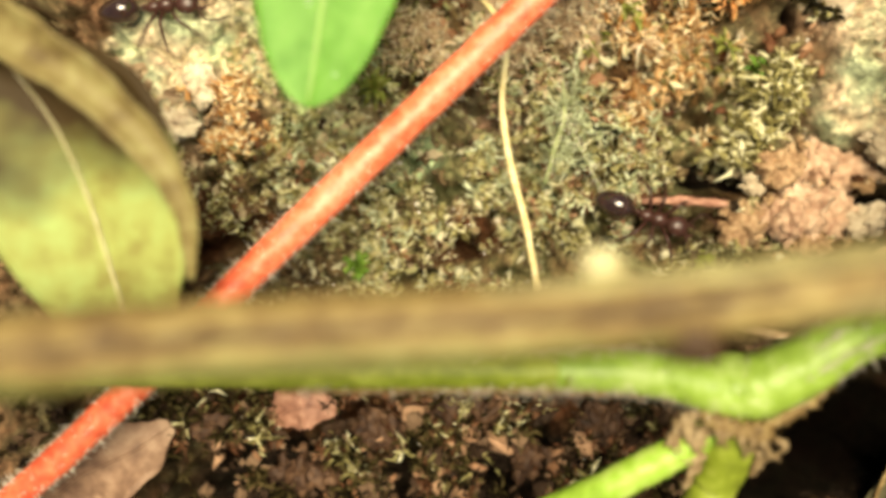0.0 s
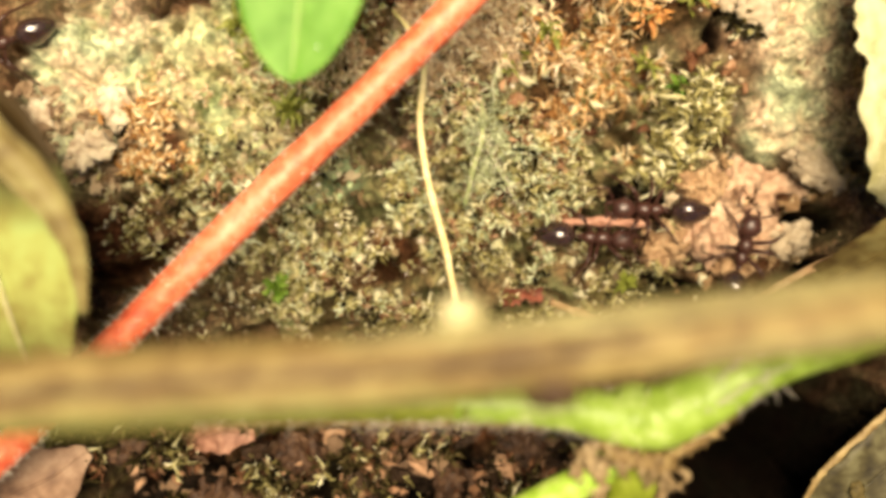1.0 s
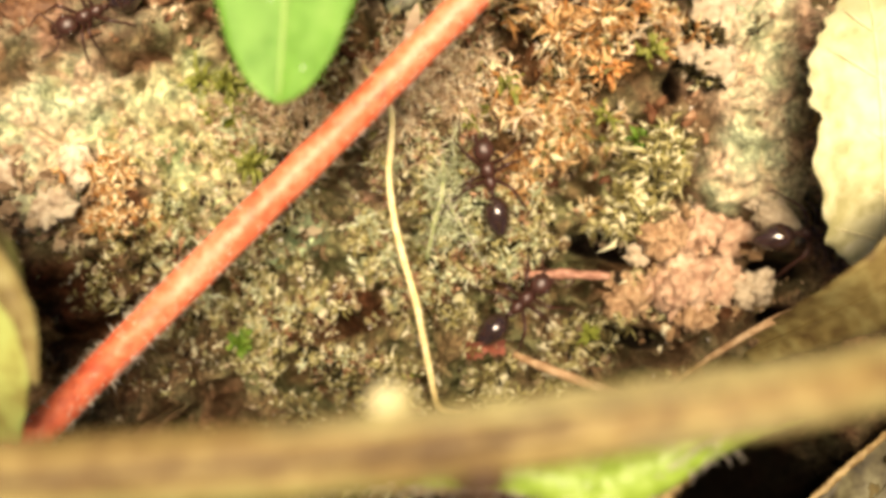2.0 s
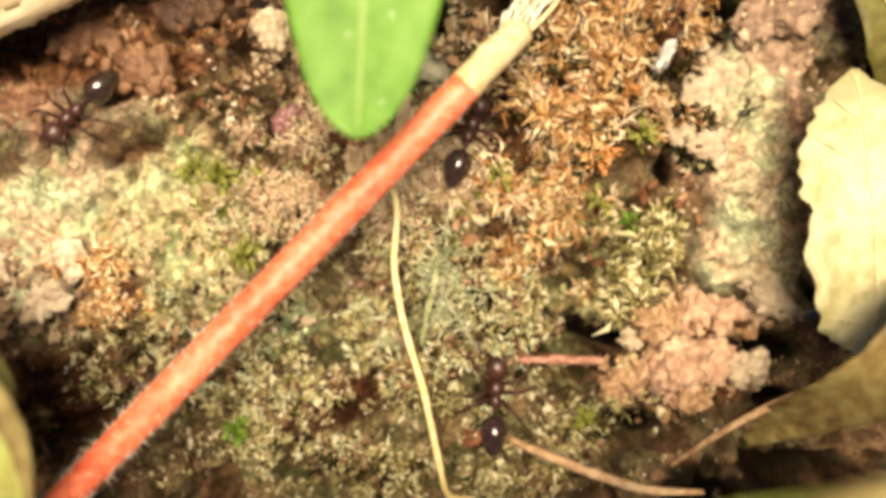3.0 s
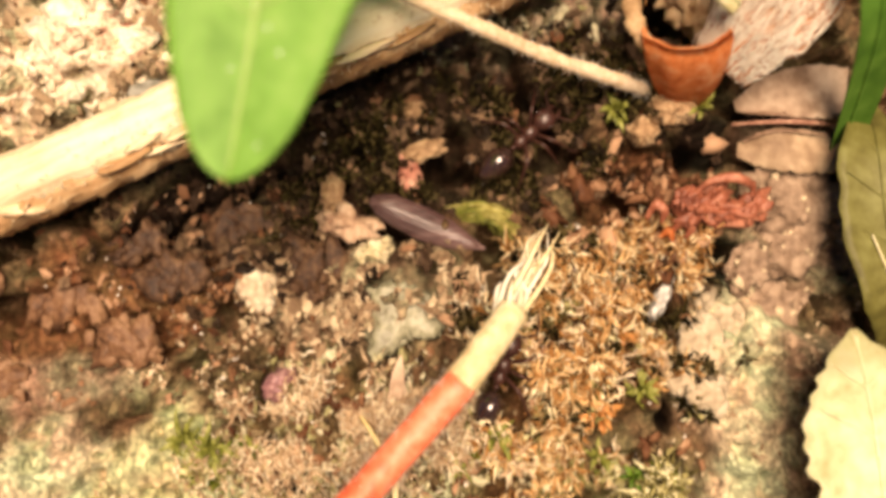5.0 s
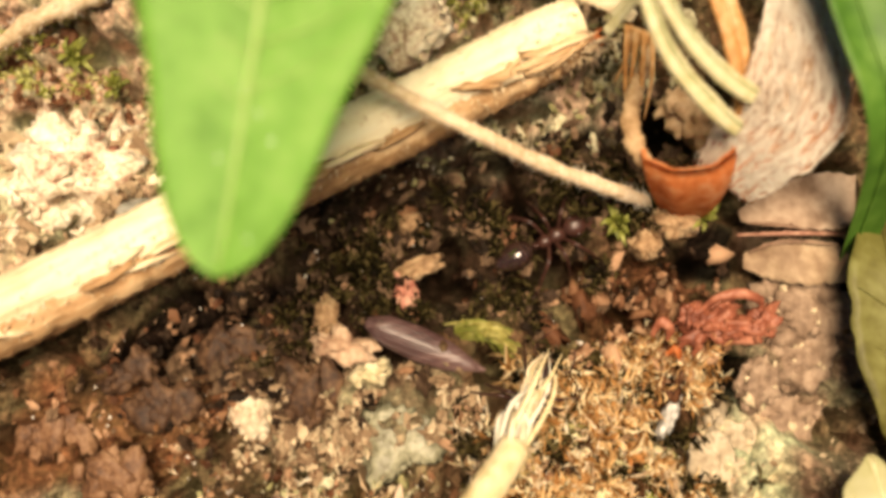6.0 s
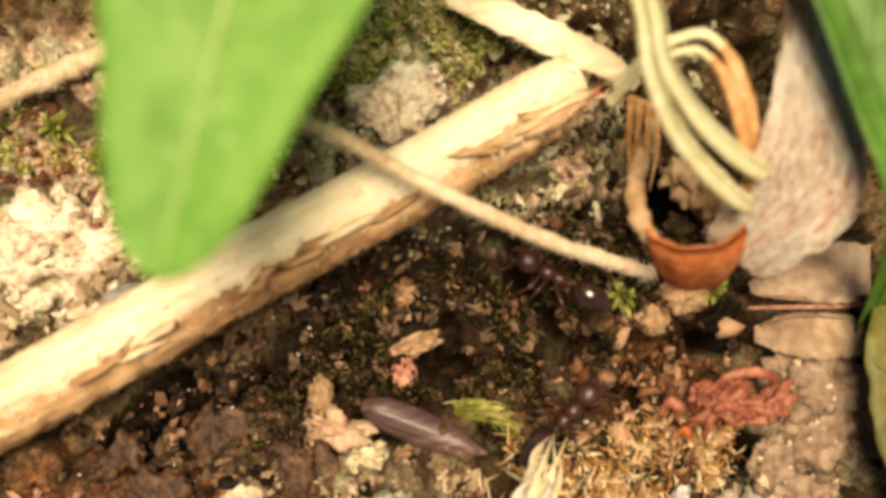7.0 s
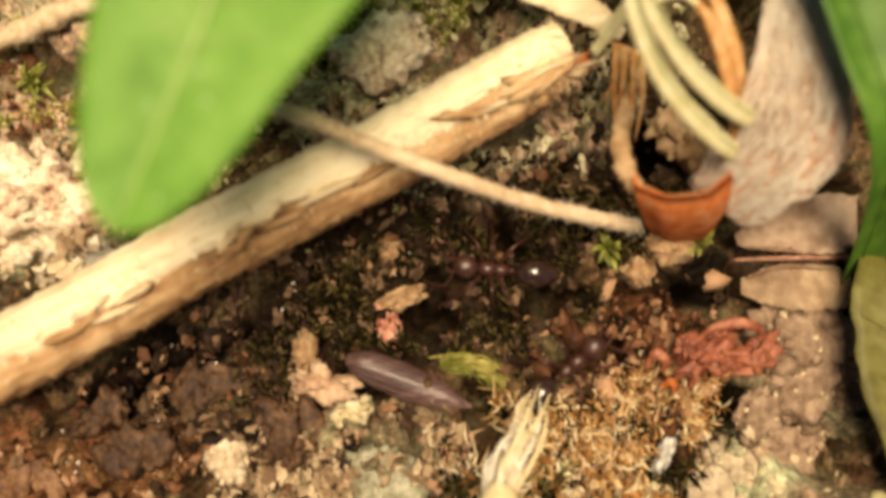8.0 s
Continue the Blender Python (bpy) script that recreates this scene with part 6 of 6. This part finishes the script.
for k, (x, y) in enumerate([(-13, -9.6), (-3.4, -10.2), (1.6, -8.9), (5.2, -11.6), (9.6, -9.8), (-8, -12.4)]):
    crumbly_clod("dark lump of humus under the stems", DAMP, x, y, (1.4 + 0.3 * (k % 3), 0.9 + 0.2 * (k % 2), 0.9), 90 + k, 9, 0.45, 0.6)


# ---- ants ----
def ant_model():
    """A shiny dark ant about 6 mm long, head towards +x, feet at z = 0."""
    t = thing("ant", "shiny black ant with a reddish-brown middle walking over the soil", "ant", "ants on the soil")
    V, F = lump((-2.05, 0, 1.05), (1.2, 0.85, 0.8), 0.03, 1, 3)
    V[:, 0] = -2.05 + (V[:, 0] + 2.05) * np.where(V[:, 0] < -2.05, 1.1, 0.92)
    taper = 1 - 0.3 * np.clip((-2.05 - V[:, 0]) / 1.3, 0, 1)
    V[:, 1] *= 0.94 * taper
    V[:, 2] = 1.05 + (V[:, 2] - 1.05) * taper
    g = mesh_object("gaster", V, F, ANT_BLACK, t, "glossy black rear body")
    for k in range(3):
        x = -1.6 - 0.5 * k
        r = 0.82 * math.sqrt(max(0.05, 1 - ((x + 2.05) / 1.25) ** 2)) * (1 - 0.12 * k)
        a = np.linspace(0, 2 * np.pi, 17)
        ring = [(x - 0.05 * math.cos(q), r * 1.0 * math.cos(q), 1.05 + r * 0.94 * math.sin(q)) for q in a]
        V, F = tube(ring, [0.022] * 3, 26, 5)
        mesh_object("seam", V, F, ANT_RED, g)
    V, F = lump((-0.78, 0, 0.95), (0.2, 0.2, 0.34), 0.05, 2, 2)
    mesh_object("waist", V, F, ANT_RED, t)
    V, F = join([lump((-0.2, 0, 1.0), (0.52, 0.36, 0.36), 0.06, 3, 3), lump((0.5, 0, 1.1), (0.55, 0.45, 0.44), 0.06, 4, 3)])
    mesh_object("thorax", V, F, ANT_RED, t, "dark reddish-brown middle body")
    V, F = lump((1.62, 0, 1.05), (0.68, 0.62, 0.45), 0.04, 5, 3)
    h = mesh_object("head", V, F, ANT_RED, t, "dark glossy head")
    for s in (-1, 1):
        V, F = lump((1.55, s * 0.52, 1.2), (0.13, 0.09, 0.13), 0.02, 6, 2)
        mesh_object("eye", V, F, ANT_BLACK, h)
        V, F = tube([(2.1, s * 0.15, 1.0), (2.5, s * 0.9, 1.35), (2.7, s * 1.1, 1.4), (3.3, s * 1.05, 1.0), (3.8, s * 0.85, 0.7)], [0.06, 0.05, 0.05, 0.055, 0.05], 24, 6)
        mesh_object("antenna", V, F, ANT_RED, h)
        V, F = tube([(2.15, s * 0.3, 0.95), (2.5, s * 0.3, 0.85), (2.65, s * 0.08, 0.8)], [0.14, 0.11, 0.04], 10, 6)
        mesh_object("jaw", V, F, ANT_RED, h)
    legs = []
    for k, (hip, reach, fwd) in enumerate(((0.75, 1.9, 1.5), (0.3, 2.1, -0.1), (-0.1, 2.3, -1.7))):
        for s in (-1, 1):
            pts = [(0, 0, 0), (fwd * 0.3, s * reach * 0.42, 0.75), (fwd * 0.75, s * reach * 0.75, -0.1), (fwd * 0.95, s * reach * 0.92, -0.8), (fwd * 1.2, s * reach, -0.9)]
            V, F = tube(pts, [0.12, 0.1, 0.075, 0.05, 0.03], 22, 6)
            ob = mesh_object("leg", V, F, ANT_RED, t)
            ob.location = Vector((hip, s * 0.28, 0.9)) * MM
            legs.append(ob)
    return t


ANT = ant_model()
ANTS = [ANT] + [copy_thing(ANT, Matrix.Identity(4)) for _ in range(4)]


def ant_rows(places):
    """Rows (seconds, x, y, heading) over the soil, at the soil's height, to the clip's end."""
    rows = []
    for t, x, y, a in places:
        zs = [ground_z(x + dx, y + dy) for dx in (-1.5, 0, 1.5) for dy in (-1.5, 0, 1.5)]
        rows.append((t, pose(x * MM, y * MM, (0.6 * max(zs) + 0.4 * sum(zs) / 9 + 0.1) * MM, 0, 0, a)))
    return rows


def gait(ant, busy, seed):
    """The six legs swing in two tripods while the ant is busy."""
    legs = [c for c in ant.children if c.name.startswith("leg")]
    for k, leg in enumerate(legs):
        rows = []
        base = leg.location.copy()
        for i in range(0, 81):
            t = i / 10
            on = any(a <= t <= b for a, b in busy)
            ph = 2 * math.pi * (t * 3.3) + (0 if k in (0, 3, 4) else math.pi) + seed
            swing, lift = (16 * math.sin(ph), 8 * max(0, math.cos(ph))) if on else (3 * math.sin(k), 0)
            side = -1 if k % 2 == 0 else 1
            rows.append((t, Matrix.Translation(base) @ pose(0, 0, 0, side * lift, 0, side * -swing)))
        walk(leg, rows)


def motions():
    """Everything that moves: the ants, the leaf that sways over the soil and the stick that is nudged aside."""
    paths = [
        [(0.0, 12.0, 2.1, -20), (0.3, 12.1, 1.9, -22), (0.6, 13.0, 2.1, -8), (0.9, 13.4, 2.1, -5), (1.3, 13.0, 2.2, -4), (1.5, 12.3, 2.4, -1), (1.7, 12.0, 2.2, 19), (2.3, 10.4, 0.6, 60), (2.8, 9.7, 0.4, 93), (3.0, 10.2, 1.0, 85), (3.4, 10.4, 4.8, 88), (3.8, 10.3, 7.4, 89), (4.2, 10.8, 10.8, 75), (4.5, 11.1, 14.0, 71), (4.8, 11.0, 15.6, 68), (5.0, 11.2, 17.0, 66), (5.7, 12.2, 20.6, 60), (6.3, 13.8, 24.0, 44), (6.5, 14.5, 25.2, 40), (7.0, 15.1, 25.4, 39), (7.5, 15.1, 25.2, 36), (8.0, 16.0, 25.4, 33)],
        [(0.0, 34.0, 5.0, 185), (0.5, 28.5, 4.6, 185), (0.75, 21.5, 3.9, 182), (0.9, 17.2, 3.6, 180), (1.1, 16.5, 3.8, 175), (1.3, 15.3, 4.4, 165), (1.5, 13.0, 5.7, 139), (1.7, 11.1, 6.4, 119), (2.3, 9.2, 11.4, 88), (2.8, 8.9, 15.2, 70), (3.0, 9.2, 15.9, 68), (3.25, 9.1, 20.0, 78), (3.5, 9.1, 23.6, 88), (3.8, 9.8, 25.2, 85), (4.0, 10.0, 26.6, 72), (4.2, 10.3, 27.8, 50), (4.5, 11.2, 28.4, 34), (4.8, 13.0, 29.6, 36), (5.0, 13.6, 30.0, 38), (5.2, 13.8, 30.2, 36), (6.3, 15.3, 31.3, 20), (6.5, 15.0, 32.2, 80), (7.0, 15.5, 32.6, 144), (7.5, 15.1, 32.2, 180), (8.0, 13.0, 30.8, 168)],
        [(0.0, 30.5, 1.0, 190), (0.6, 25.0, 0.2, 180), (0.9, 22.0, 0.6, 110), (1.1, 21.6, 1.7, 52), (1.3, 22.2, 2.5, 50), (1.5, 22.9, 3.3, 51), (1.7, 24.5, 4.6, 29), (2.2, 29.0, 5.2, 5), (8.0, 33.0, 5.2, 0)],
        [(0.0, -15.7, 13.8, 6), (0.2, -16.2, 13.8, 4), (0.3, -16.4, 13.7, 30), (0.4, -16.7, 13.4, 95), (0.5, -17.0, 13.1, 160), (0.6, -17.7, 12.9, 195), (0.8, -18.7, 13.1, 200), (1.0, -19.7, 13.0, 200), (1.8, -27, 10, 190), (8.0, -45, 9, 190)],
        [(0.0, -6.5, 21.0, 215), (1.0, -9.5, 17.6, 200), (1.5, -11.7, 16.8, 194), (1.7, -12.4, 17.2, 199), (2.8, -12.7, 19.8, 215), (3.0, -13.1, 17.8, 222), (3.2, -13.1, 18.3, 229), (3.5, -13.0, 17.3, 252), (3.6, -13.1, 16.0, 250), (3.8, -14.7, 14.5, 235), (4.0, -16.5, 13.6, 225), (4.6, -22, 9, 215), (8.0, -46, -6, 210)],
    ]
    busy = [[(0, 1.8), (1.9, 6.6), (7.6, 8)], [(0, 5.3), (5.6, 8)], [(0, 2.4)], [(0, 8)], [(0, 8)]]
    for k, ant in enumerate(ANTS):
        walk(ant, ant_rows(paths[k]))
        gait(ant, busy[k], k)
    leaf = [
        (0.0, -5.74, 6.36, 13.5, -9.0), (0.5, -4.25, 7.63, 13.2, -8.2), (1.0, -1.8, 8.88, 13.1, -6.5), (1.5, -0.93, 9.86, 13.15, -6.4), (1.7, -0.81, 10.22, 13.16, -5.7),
        (2.8, 3.45, 13.57, 13.25, -4.7), (3.0, 3.94, 14.27, 13.27, -4.6), (3.5, 3.93, 15.84, 13.36, -3.3), (4.0, 2.96, 20.24, 13.29, -3.8), (4.5, 1.0, 24.24, 14.34, -8.6),
        (5.0, -0.23, 26.88, 15.48, -14.3), (5.2, -0.27, 27.58, 15.69, -14.5), (6.3, 0.69, 30.35, 17.56, -15.7), (6.5, 0.76, 31.17, 18.26, -17.0), (7.0, -0.5, 33.46, 17.37, -20.2),
        (7.5, -1.16, 34.44, 17.03, -25.5), (8.0, -1.32, 33.16, 16.86, -29.5),
    ]
    walk(GREEN, [(t, pose(x * MM, y * MM, z * MM, 0, 0, a)) for t, x, y, z, a in leaf])
    walk(RED_STEM, [(t, pose(-30 * MM, (-17.5 + dy) * MM, 0.5 * MM)) for t, dy in ((0.0, -0.75), (1.5, -0.75), (1.7, -0.6), (2.8, 0.0), (8.0, 0.0))])
    walk(THIN_ROOT, [(t, pose((3.2 + dx) * MM, 15.2 * MM, 0)) for t, dx in ((0.0, -1.2), (1.5, -1.1), (1.7, -1.0), (2.8, 0.0), (8.0, 0.0))])
    rows = []
    for t, a in ((0.0, 7.0), (4.5, 7.0), (5.2, 6.0), (5.8, 2.5), (6.3, 0.0), (7.2, 0.0), (7.5, 0.8), (8.0, 5.5)):  # the thin twig turns about its far end as the stick shifts
        c, s = math.cos(radians(a)), math.sin(radians(a))
        rows.append((t, pose((21.0 - 20.5 * c - 11.1 * s) * MM, (32.1 - 20.5 * s + 11.1 * c) * MM, 0, 0, 0, a)))
    walk(THIN_TWIG, rows)
    nudged = [(0.0, 36.2, 20.5, 0), (3.4, 36.2, 20.5, 0), (3.6, 36.25, 20.5, -6), (3.8, 36.35, 20.4, -13), (4.0, 36.5, 20.4, -29), (4.2, 36.9, 20.2, -58), (4.4, 37.4, 20.0, -83), (4.6, 38.1, 20.1, -105), (5.0, 40.3, 20.4, -134), (6.5, 41.5, 21.8, -150), (7.0, 41.9, 23.0, -150), (7.5, 41.7, 22.8, -151), (8.0, 40.9, 21.9, -158)]
    walk(STICK, [(t, pose(17.3 * MM, y * MM, 3.9 * MM, roll, 0, a)) for t, y, a, roll in nudged])


motions()
